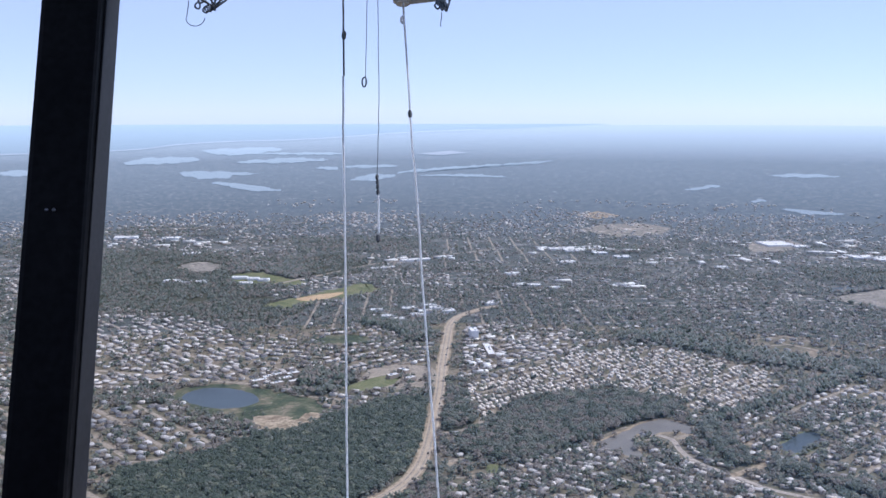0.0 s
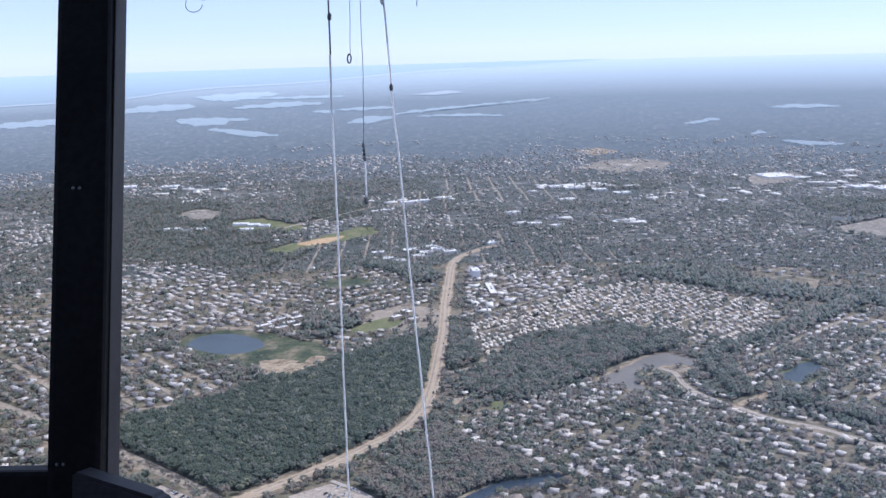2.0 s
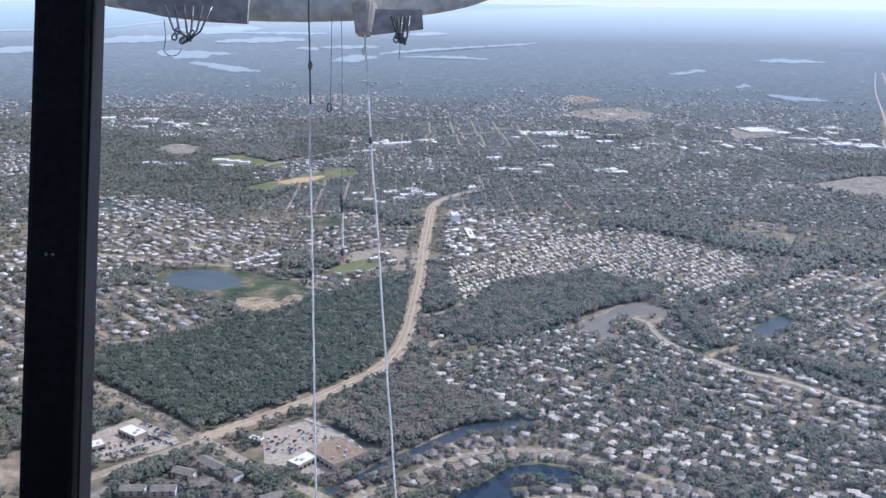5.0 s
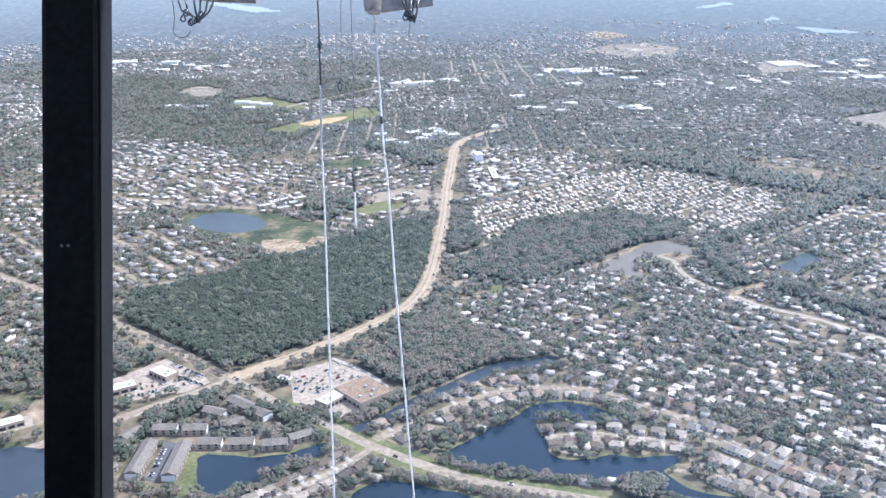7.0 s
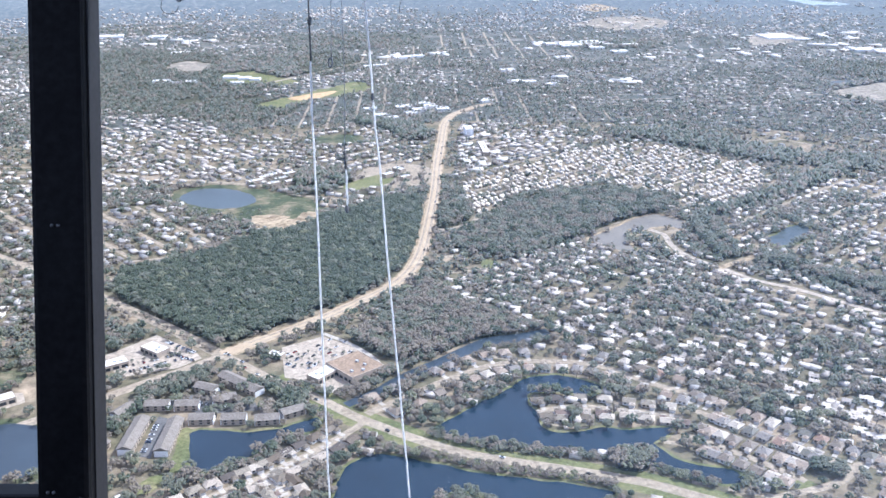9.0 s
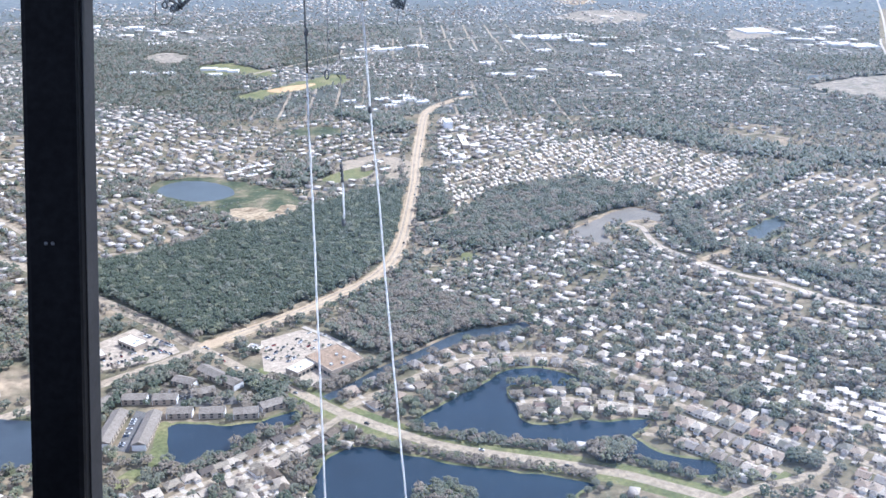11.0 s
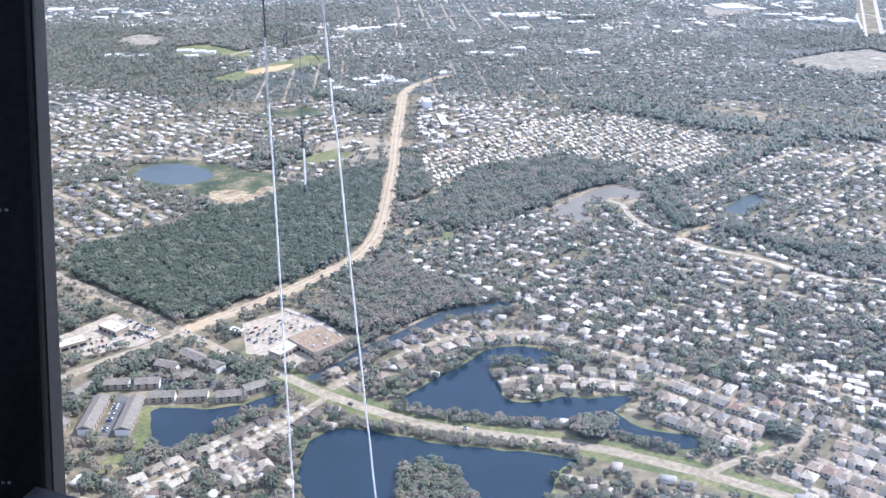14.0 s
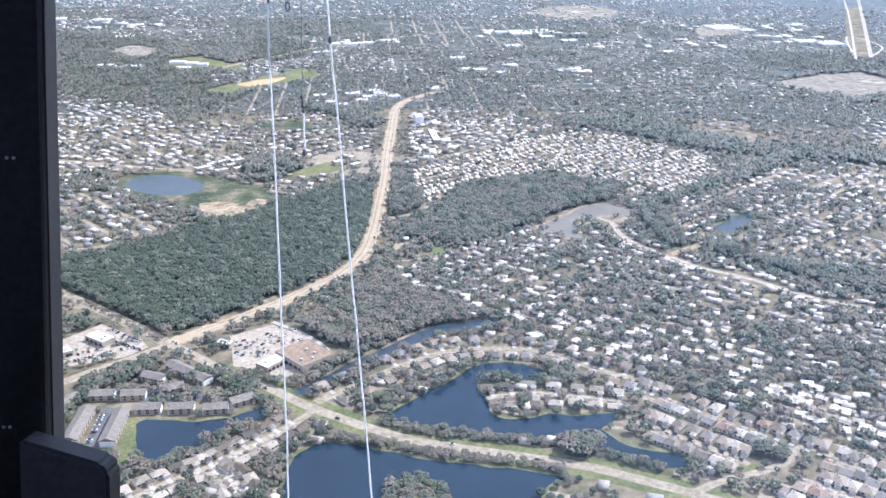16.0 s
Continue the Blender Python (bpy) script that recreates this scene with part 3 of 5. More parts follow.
ribbon("road", [(-1900, 2500), (-1250, 2900), (-800, 3150), (-400, 3300)], 16, STREET, 0.3, "pale far highway", "road", 40)

# ---- lakes ----
def lake(name, outline, material, label, bank=3.0, bank_mat=GRASS):
    o = smooth(outline, 5, True)
    t = np.arange(len(o))
    o = o + np.stack([np.sin(t * 1.7) + np.sin(t * 0.61), np.cos(t * 1.3) + np.sin(t * 0.83)], 1) * 0.6
    sheet("shore", [tuple(q) for q in grown(o, bank)], bank_mat, 0.11, "grassy bank round the water", "shore", curved=False, tree=False)
    sheet(name, [tuple(q) for q in o], material, 0.22, label, "lake", curved=False)
    return o


lake("lake", [(-176, 647), (-154, 648), (-131, 645), (-115, 648), (-97, 657), (-82, 664), (-83, 648), (-101, 638), (-114, 626), (-126, 612), (-141, 601), (-153, 595), (-164, 596), (-172, 617)], LAKE, "dark blue lake behind the apartment blocks")
lake("lake", [(-60, 540), (-62, 561), (-58, 586), (-50, 603), (-35, 610), (-17, 606), (9, 595), (35, 584), (63, 576), (96, 568), (119, 560), (129, 555), (123, 551), (112, 541), (106, 525), (90, 505), (40, 498), (-30, 500)], LAKE, "dark blue lake beside the parkway")
lake("lake", [(9, 644), (28, 665), (48, 684), (68, 702), (89, 723), (111, 725), (131, 718), (145, 705), (143, 694), (127, 694), (88, 697), (83, 680), (90, 661), (88, 644), (100, 634), (116, 635), (136, 639), (155, 636), (188, 637), (177, 624), (169, 615), (175, 604), (187, 589), (205, 582), (219, 576), (220, 566), (211, 561), (198, 564), (185, 574), (169, 582), (145, 592), (137, 602), (111, 607), (84, 612), (57, 619), (26, 631)], LAKE, "dark blue winding lake round a peninsula of houses")
canal_line = smooth([(-62, 683), (-37, 705), (-16, 728), (17, 756), (40, 777), (62, 794), (90, 800), (118, 810)], 6)
cn = np.gradient(canal_line, axis=0)
cn = np.stack([-cn[:, 1], cn[:, 0]], 1) / np.linalg.norm(cn, axis=1, keepdims=True)
wide = np.linspace(4.5, 9, len(canal_line))[:, None]
sheet("canal", [tuple(q) for q in np.concatenate([canal_line + cn * wide, (canal_line - cn * wide)[::-1]])], CANALWATER, 0.2, "dark blue canal between tree rows", "canal", curved=False)
sheet("marsh", [(-345, 1265), (-328, 1302), (-277, 1320), (-224, 1293), (-158, 1251), (-122, 1181), (-141, 1140), (-174, 1108), (-200, 1126), (-251, 1172), (-319, 1223)], MARSH, 0.08, "green and tan marsh round the lake", "marsh", ragged=14)
sheet("bare_ground", [(-216, 1171), (-196, 1183), (-178, 1172), (-162, 1162), (-146, 1190), (-131, 1167), (-158, 1128), (-181, 1118), (-207, 1141)], SAND, 0.14, "bare tan earth at the marsh edge", "ground", ragged=9)
lake("lake", [(-326, 1257), (-314, 1292), (-281, 1301), (-243, 1281), (-219, 1243), (-233, 1215), (-263, 1206), (-300, 1225)], PALELAKE, "small blue lake in green marsh", 3, MARSH)
lake("pond", [(199, 1063), (230, 1095), (262, 1129), (293, 1149), (316, 1135), (324, 1117), (317, 1095), (301, 1103), (281, 1101), (269, 1091), (252, 1096), (244, 1074), (242, 1039), (246, 1005), (222, 1029)], MUDDY, "grey muddy retention pond", 5, SAND)
lake("pond", [(403, 1049), (423, 1069), (453, 1098), (469, 1090), (458, 1063), (432, 1035), (411, 1030)], PALELAKE, "small blue pond among houses", 4)
lake("pond", [(868, 1985), (880, 2030), (935, 2040), (930, 2000)], PALELAKE, "pale far pond by the building site", 4, SAND)
lake("pond", [(905, 1765), (925, 1800), (965, 1790), (945, 1750)], PALELAKE, "pale far pond by the building site", 4, SAND)
lake("pond", [(-360, 640), (-330, 665), (-262, 650), (-258, 610), (-300, 590)], CANALWATER, "dull brown pond with a grassy bank", 9, MARSH)

# ---- fields, sites and woods ----
sheet("playing_field", [(-450, 2212), (-397, 2268), (-332, 2203), (-262, 2130), (-290, 2080), (-337, 2120), (-399, 2088)], GRASS, 0.2, "pale green playing fields", "field", ragged=12)
sheet("playing_field", [(-314, 1875), (-254, 1962), (-190, 2044), (-132, 2108), (-97, 2036), (-159, 1955), (-214, 1915), (-262, 1843)], GRASS, 0.2, "dry green and tan playing field", "field", ragged=12)
sheet("clay_diamond", [(-262, 1935), (-215, 1985), (-170, 2005), (-190, 1950), (-230, 1915)], CLAY, 0.3, "orange clay ball diamond", "field")
sheet("cleared_site", [(-605, 2350), (-578, 2429), (-504, 2375), (-509, 2290), (-570, 2290)], SITE, 0.3, "cleared sandy site in the woods", "field", ragged=12)
sheet("cleared_site", [(490, 3067), (613, 3221), (746, 3244), (811, 3105), (743, 2942), (594, 2883)], SITE, 0.4, "broad cleared sandy site", "field", curved=False)
sheet("cleared_site", [(833, 1923), (970, 2002), (1076, 2030), (1107, 1921), (1041, 1799), (926, 1779), (856, 1832)], SITE, 0.3, "orange-tan cleared building site", "field", curved=False)
sheet("cleared_site", [(900, 2560), (960, 2760), (1080, 2790), (1060, 2640)], SITE, 0.3, "pale graded site round a warehouse", "field")
sheet("yard", [(-90, 1300), (-70, 1405), (10, 1400), (8, 1300)], STREET, 0.12, "pale paved yard", "yard", tree=False)
sheet("lawn", [(-107, 1301), (-74, 1346), (-41, 1360), (-42, 1315), (-89, 1280)], GRASS, 0.12, "strip of green lawn", "lawn")
sheet("lawn", [(66, 992), (72, 1003), (86, 993), (80, 979), (68, 978)], GRASS, 0.12, "bright green lawn among bare trees", "lawn")
sheet("lawn", [(-90, 1560), (-110, 1610), (-180, 1600), (-160, 1545)], MARSH, 0.12, "dull green clearing", "lawn", ragged=12)
sheet("lawn", [(-186, 652), (-177, 650), (-173, 620), (-167, 598), (-181, 592), (-184, 625)], GRASS, 0.14, "yellow-green lawn along the lake", "lawn", ragged=2)
sheet("lawn", [(-199, 580), (-186, 592), (-182, 576), (-195, 566)], GRASS, 0.14, "green lawn by the apartment blocks", "lawn", ragged=2)
sheet("lawn", [(251, 560), (259, 549), (269, 555), (262, 566)], GRASS, 0.16, "small green lawn by the looping street", "lawn")
ribbon("service_lane", [(-92, 818), (-60, 788), (-38, 752), (-48, 716), (-75, 706)], 4.5, DRIVE, 0.18, "pale concrete lane behind the store", "road")
LOT = [(-117, 732), (-127, 790), (-92, 812), (-58, 784), (-36, 745), (-54, 708), (-78, 708), (-100, 726)]
sheet("parking_lot", LOT, PARKING, 0.15, "pale parking lot before the store", "parking lot", curved=False)
sheet("parking_lot", [(-287, 777), (-247, 822), (-204, 787), (-195, 772), (-212, 754), (-257, 739)], PARKING, 0.13, "pale parking lot of a small shop row", "parking lot", curved=False)
sheet("parking_lot", [(-205, 704), (-185, 706), (-135, 690), (-130, 678), (-175, 674), (-205, 690)], ASPHALT, 0.13, "grey parking court between apartment blocks", "parking lot", curved=False)
sheet("parking_lot", [(-209, 615), (-199, 612), (-199, 668), (-208, 672)], ASPHALT, 0.13, "grey parking court between apartment blocks", "parking lot", curved=False)
FOREST_A = smooth([(-327, 977), (-305, 995), (-271, 1020), (-233, 1041), (-210, 1075), (-190, 1103), (-139, 1125), (-115, 1170), (-81, 1195), (-47, 1235), (0, 1228), (-2, 1114), (-13, 1022), (-34, 955), (-65, 910), (-105, 869), (-143, 832), (-176, 803), (-217, 824), (-264, 868), (-306, 908)], 10, True)
FOREST_B = smooth([(4, 962), (16, 922), (52, 871), (84, 843), (93, 817), (68, 806), (36, 788), (10, 768), (-14, 763), (-38, 769), (-66, 800), (-59, 816), (-33, 850), (-12, 890)], 10, True)
FOREST_C = smooth([(36, 1045), (65, 1121), (94, 1166), (127, 1226), (208, 1260), (255, 1251), (303, 1231), (328, 1192), (301, 1156), (256, 1134), (188, 1072), (153, 1036), (106, 1010), (78, 1014)], 10, True)
FOREST_D = smooth([(350, 1150), (397, 1182), (451, 1222), (527, 1283), (660, 1400), (680, 1380), (540, 1255), (460, 1195), (400, 1160), (362, 1132)], 10, True)
FOREST_E = smooth([(-30, 1700), (-120, 1720), (-60, 1640), (-20, 1560), (30, 1600)], 10, True)
FOREST_F = smooth([(-174, 1277), (-173, 1363), (-127, 1382), (-88, 1335), (-106, 1289), (-139, 1265)], 10, True)
FOREST_G = smooth([(326, 1584), (444, 1600), (545, 1475), (640, 1400), (790, 1330), (760, 1300), (600, 1360), (505, 1400), (405, 1515), (345, 1545)], 10, True)
FOREST_H = smooth([(335, 1117), (356, 1124), (357, 1075), (360, 1012), (354, 992), (333, 996), (326, 1044)], 10, True)
FOREST_J = smooth([(-800, 2560), (-525, 2540), (-470, 2300), (-300, 2110), (-330, 1990), (-235, 1860), (-262, 1750), (-360, 1728), (-560, 1834), (-760, 1980)], 20, True)
FOREST_L = smooth([(952, 2305), (1300, 2120), (1220, 1930), (1130, 2010), (920, 2120)], 20, True)
FOREST_M = smooth([(-314, 2445), (-226, 2557), (-128, 2319), (-236, 2196)], 20, True)
FOREST_I = smooth([(372, 993), (399, 989), (427, 945), (457, 922), (515, 903), (600, 815), (580, 785), (489, 855), (445, 895), (408, 936), (366, 972)], 10, True)
FOREST_K = smooth([(27, 1199), (60, 1213), (62, 1143), (24, 1113)], 10, True)
WOODS = [FOREST_A, FOREST_B, FOREST_C, FOREST_D, FOREST_E, FOREST_F, FOREST_G, FOREST_H, FOREST_I, FOREST_J, FOREST_L, FOREST_M, FOREST_K]
for w in WOODS:
    sheet("wood_floor", [tuple(q) for q in w], LITTER, 0.05, "dark leaf litter under the wood", "ground", curved=False, tree=False)

# ---- buildings ----
def hip(w, d, eave, rise, over=0.5, gable=False, thick=0.22):
    """Roof solid over a w x d plan: hipped, or gabled along x."""
    bm = bmesh.new()
    a, b = w / 2 + over, d / 2 + over
    q = a if gable else max(0.3, a - b)
    lo = [bm.verts.new((x, y, eave - thick)) for x, y in ((-a, -b), (a, -b), (a, b), (-a, b))]
    up = [bm.verts.new((x, y, eave)) for x, y in ((-a, -b), (a, -b), (a, b), (-a, b))]
    r = [bm.verts.new((-q, 0, eave + rise)), bm.verts.new((q, 0, eave + rise))]
    bm.faces.new(lo[::-1])
    for k in range(4):
        bm.faces.new((lo[k], lo[(k + 1) % 4], up[(k + 1) % 4], up[k]))
    bm.faces.new((up[0], up[1], r[1], r[0]))
    bm.faces.new((up[2], up[3], r[0], r[1]))
    bm.faces.new((up[1], up[2], r[1]))
    bm.faces.new((up[3], up[0], r[0]))
    return bm


def house(w, d, rise, gable, wing, roofing, label, group):
    """A bungalow: walls, roof, garage wing, windows and doors."""
    h = tagged(new("house"), label, "house", group)
    bm = boxed(-w / 2, w / 2, -d / 2, d / 2, 0, 2.75)
    box(bm, w / 2 - wing - 0.02, w / 2 - 0.02, -d / 2 - 3.2, -d / 2 + 0.5, 0, 2.7)
    part("wall", bm, WALLS, h)
    top = part("roof", hip(w, d, 2.85, rise, 0.6, gable), roofing, h)
    low = hip(wing, 4.2, 2.75, rise * 0.6, 0.5, False)
    bmesh.ops.translate(low, verts=low.verts[:], vec=(w / 2 - wing / 2 - 0.02, -d / 2 - 1.3, 0))
    part("porch_roof", low, roofing, h)
    part("garage_door", boxed(w / 2 - wing + 0.5, w / 2 - 0.5, -d / 2 - 3.26, -d / 2 - 3.19, 0.05, 2.2), DOORPAINT, h)
    part("driveway", boxed(w / 2 - wing + 0.4, w / 2 - 0.4, -d / 2 - 9.5, -d / 2 - 3.3, -0.05, 0.12), DRIVE, h, "pale concrete driveway")
    for x in (-w / 2 + 2, -w / 2 + 5.2):
        part("window", boxed(x - 0.8, x + 0.8, -d / 2 - 0.05, -d / 2 + 0.04, 0.9, 2.2), GLASS, h)
        part("window", boxed(x - 0.8, x + 0.8, d / 2 - 0.04, d / 2 + 0.05, 0.9, 2.2), GLASS, h)
    part("chimney", boxed(-w / 4 - 0.3, -w / 4 + 0.3, 0.8, 1.4, 3.0, 2.85 + rise + 0.5), BLOCK, top)
    part("door", boxed(0.2, 1.2, -d / 2 - 0.05, -d / 2 + 0.04, 0.1, 2.15), DOORPAINT, h)
    return h


PLANS = {
    "brown": [(8.2, 10.5, 2.2, False, 4.2), (8.6, 10, 2.4, False, 4.4), (8.2, 9.5, 2.0, True, 4.2), (8.8, 9.5, 2.2, False, 4.4)],
    "mixed": [(10.5, 7.4, 1.8, True, 4.4), (10.8, 7.8, 2.0, False, 4.4), (9.6, 7.4, 1.7, True, 4.2), (11.4, 7.6, 2.0, False, 4.4)],
    "pale": [(8.4, 5.2, 1.2, True, 3.4), (7.6, 4.8, 1.1, True, 3.2), (9.2, 5.4, 1.3, False, 3.6), (7.2, 5.0, 1.1, True, 3.2)],
}
WORDS = {
    "brown": (ROOF_BROWN, "low house with a brown-grey shingle hip roof", "houses in the lake rows"),
    "mixed": (ROOF_MIXED, "single-storey house with a low roof among trees", "houses along the streets"),
    "pale": (ROOF_PALE, "small bungalow with a pale sunlit roof", "bungalows under the trees"),
}
rng = np.random.default_rng(7)


def rows_in(poly, angle, gap, lot, setback, keep, skip=0.0):
    """Places (x, y, turn) of houses on both sides of parallel streets in an outline, and the streets."""
    poly = np.array(poly, float)
    c, s = math.cos(radians(angle)), math.sin(radians(angle))
    mid = poly.mean(0)
    reach = np.abs(poly - mid).sum(1).max()
    places, streets = [], []
    for v in np.arange(-reach, reach, gap):
        run = []
        for u in np.arange(-reach, reach, lot):
            x, y = mid[0] + u * c - v * s, mid[1] + u * s + v * c
            on = bool(inside(poly, np.array(x), np.array(y)))
            if on and not marked(NOHOUSE, x, y):
                run.append((x, y))
            if (not on or marked(NOHOUSE, x, y)) and len(run) > 3:
                streets.append((run[0], run[-1]))
                run = []
            for side in (1, -1):
                hx, hy = x - s * setback * side, y + c * setback * side
                if inside(poly, np.array(hx), np.array(hy)) and not marked(NOHOUSE, hx, hy) and rng.random() < keep:
                    j = rng.normal(0, 1.2, 2)
                    places.append((hx + j[0], hy + j[1], angle + (0 if side > 0 else 180) + rng.normal(0, 3)))
        if len(run) > 3:
            streets.append((run[0], run[-1]))
    return places, streets


def along(line, offset, lot, keep=0.9):
    c = smooth(line, lot)
    t = np.gradient(c, axis=0)
    out = []
    for p, d in zip(c, t):
        for side in (1, -1):
            n = np.array([-d[1], d[0]]) / np.linalg.norm(d) * side
            q = p + n * offset
            if rng.random() < keep and not marked(NOHOUSE, *q):
                out.append((q[0], q[1], math.degrees(math.atan2(d[1], d[0])) + (0 if side > 0 else 180) + rng.normal(0, 4)))
    return out


N_ROWS = [(300, 545), (328, 572), (350, 556), (430, 480), (340, 430), (265, 500), (240, 528)]
ROWS_AREA = [(206, 700), (345, 575), (300, 545), (262, 545), (195, 605), (190, 640)]
N_RIGHT = [(20, 918), (31, 946), (105, 1002), (137, 1029), (187, 1060), (225, 1010), (246, 1000), (290, 990), (322, 945), (376, 892), (405, 860), (433, 830), (560, 715), (430, 540), (340, 600), (283, 652), (256, 677), (206, 725), (165, 760), (134, 775), (125, 812), (85, 850), (53, 880)]
PARK = [(57, 1259), (58, 1300), (126, 1362), (240, 1468), (324, 1522), (391, 1496), (444, 1432), (508, 1357), (475, 1271), (424, 1207), (370, 1172), (339, 1178), (338, 1248), (309, 1236), (254, 1305), (182, 1262), (103, 1219), (100, 1182), (66, 1154), (66, 1220)]
N_OFF = [(52, 1330), (126, 1382), (240, 1490), (310, 1540), (260, 1640), (130, 1700), (66, 1660)]
N_LEFT = [(-640, 1796), (-389, 1724), (-174, 1350), (-335, 1338), (-560, 1300)]
N_MID = [(-173, 1611), (5, 1511), (-5, 1300), (-84, 1364), (-155, 1409)]
N_WW = [(-560, 1240), (-360, 1230), (-305, 1170), (-216, 1068), (-287, 1040), (-380, 985), (-560, 1120)]
near_places = []
def house_row(line, lot, side, keep=0.97):
    """One straight row of houses whose fronts face to the right (side -1) or left of the line."""
    c = smooth(line, lot)
    d = c[-1] - c[0]
    a = math.degrees(math.atan2(d[1], d[0])) + (0 if side < 0 else 180)
    return [(q[0] + rng.normal(0, 0.4), q[1] + rng.normal(0, 0.4), a + rng.normal(0, 2.5)) for q in c if rng.random() < keep and not marked(NOHOUSE, *q)]


for ends, side in (([(219, 684), (340, 567)], -1), ([(224, 647), (280, 589)], 1), ([(209, 633), (265, 580)], -1), ([(203, 601), (252, 556)], 1)):
    near_places += [(*p, "brown") for p in house_row(ends, 9.4, side)]
for ends in ([(203, 670), (250, 627), (301, 577)], [(197, 625), (236, 591), (262, 563)]):
    ribbon("street", ends, 6.5, STREET, 0.15, "pale street between rows of brown-roofed houses", "road")
near_places += [(*p, "brown") for p in along([(-45, 668), (-14, 694), (20, 722), (60, 747), (105, 752), (150, 742), (188, 708), (215, 690)], 16, 15)]
near_places += [(*p, "mixed") for p in along([(90, 652), (125, 652), (170, 652)], 0.1, 13, 0.45)]
near_places += [(*p, "mixed") for p in along([(92, 668), (125, 672), (160, 664), (200, 652)], 12, 13)]
near_places += [(*p, "mixed") for p in along(STREET_SW, 12, 12.5, 0.97)]
near_places += [(*p, "mixed") for p in along([(-108, 577), (-99, 569), (-90, 552)], 11, 11, 0.9)]
pl, st_rows = rows_in(N_ROWS, -42, 36, 9.6, 11.5, 0.95)
near_places += [(*p, "brown") for p in pl]
for p in near_places:
    c = np.array([(p[0] - 6, p[1] - 6), (p[0] + 6, p[1] - 6), (p[0] + 6, p[1] + 6), (p[0] - 6, p[1] + 6)])
    mark(c)
pl, st_right = rows_in(N_RIGHT, -40, 27, 10.5, 7.5, 0.84)
pl = [q for q in pl if noise.noise((q[0] / 60, q[1] / 60, 4.0)) > -0.25 + 0.2 * rng.normal()]
pl = [(a + rng.normal(0, 4), b + rng.normal(0, 4), c + rng.choice([0, 0, 90, 20])) for a, b, c in pl]
near_places += [(*p, "pale") for p in pl]
near_places.sort(key=lambda p: math.hypot(p[0] - 90, p[1] - 560))
pl_park, st_park = rows_in(PARK, 39, 27, 8.2, 7.2, 0.78)
pl_park = [(a + rng.normal(0, 1.5), b + rng.normal(0, 1.5), c + rng.normal(0, 8)) for a, b, c in pl_park]
pl_left, st_left = rows_in(N_LEFT, -49, 30, 13, 8, 0.6)
pl_mid, st_mid = rows_in(N_MID, 40, 44, 16, 13, 0.9)
pl_off, st_off = rows_in(N_OFF, 40, 30, 14, 9, 0.75)
N_EAST = [(340, 1040), (440, 1250), (520, 1300), (760, 1260), (800, 1000), (640, 830), (560, 850), (410, 975)]
pl_east, st_east = rows_in(N_EAST, 40, 32, 13, 9, 0.72)
pl_ww, st_ww = rows_in(N_WW, -49, 46, 16, 14, 0.9)
def loosen(rows, by):
    return [(a + rng.normal(0, by), b + rng.normal(0, by), c + rng.choice([0, 0, 0, 90, 90, 25])) for a, b, c in rows]


pl_left, pl_mid, pl_ww, pl_east, pl_off = (loosen(q, 2.5) for q in (pl_left, pl_mid, pl_ww, pl_east, pl_off))
for runs, wd in ((st_rows, 7.5), (st_right[::3], 6), (st_park, 5), (st_left[::2], 6), (st_mid[::2], 6), (st_ww, 6), (st_east[::2], 6), (st_off[::2], 6)):
    for a, b in runs:
        ribbon("street", [a, b], wd, STREET, 0.14, "straight pale residential street", "road", 40, margin=0)

made = {}
for n, (x, y, turn, style) in enumerate(near_places[:300]):
    k = (style, n % 4)
    if k not in made:
        w, d, rise, gable, wing = PLANS[style][k[1]]
        roofing, label, group = WORDS[style]
        made[k] = house(w, d, rise, gable, wing, roofing, label, group)
        made[k].matrix_basis = pose(x, y, 0.1, 0, 0, turn)
    else:
        copy_thing(made[k], pose(x, y, 0.1, 0, 0, turn))


def template(parts):
    """Joins bmeshes (bm, material index) into arrays of verts, triangles and indices."""
    vs, fs, ms, at = [], [], [], 0
    for bm, mi in parts:
        bmesh.ops.triangulate(bm, faces=bm.faces[:])
        bm.verts.index_update()
        v = np.array([q.co[:] for q in bm.verts])
        f = np.array([[q.index for q in g.verts] for g in bm.faces])
        vs.append(v), fs.append(f + at), ms.append(np.full(len(f), mi))
        at += len(v)
        bm.free()
    return np.concatenate(vs), np.concatenate(fs), np.concatenate(ms)


def scatter(name, temps, places, mats, label, category, shift=None):
    """One mesh of many copies: places are rows x, y, z, turn, sx, sy, sz; shift: a material index added to each."""
    places = np.asarray(places, float)
    pick = rng.integers(0, len(temps), len(places))
    vs, fs, ms, at = [], [], [], 0
    for k, (v, f, m) in enumerate(temps):
        p = places[pick == k]
        if not len(p):
            continue
        a = np.radians(p[:, 3])[:, None]
        x, y, z = (v[None, :, q] * p[:, 4 + q, None] for q in range(3))
        vs.append(np.stack([x * np.cos(a) - y * np.sin(a) + p[:, 0, None], x * np.sin(a) + y * np.cos(a) + p[:, 1, None], z + p[:, 2, None]], -1).reshape(-1, 3))
        fs.append((f[None] + (np.arange(len(p)) * len(v))[:, None, None]).reshape(-1, 3) + at)
        mm = np.tile(m, (len(p), 1))
        if shift is not None:
            mm = np.where(mm == 0, shift[pick == k][:, None], len(mats) - 1)
        ms.append(mm.ravel())
        at += len(p) * len(v)
    ob = new(name, mesh_of(name, np.concatenate(vs), np.concatenate(fs), mats, np.concatenate(ms), shift is not None))
    return tagged(ob, label, category, kind="stuff")


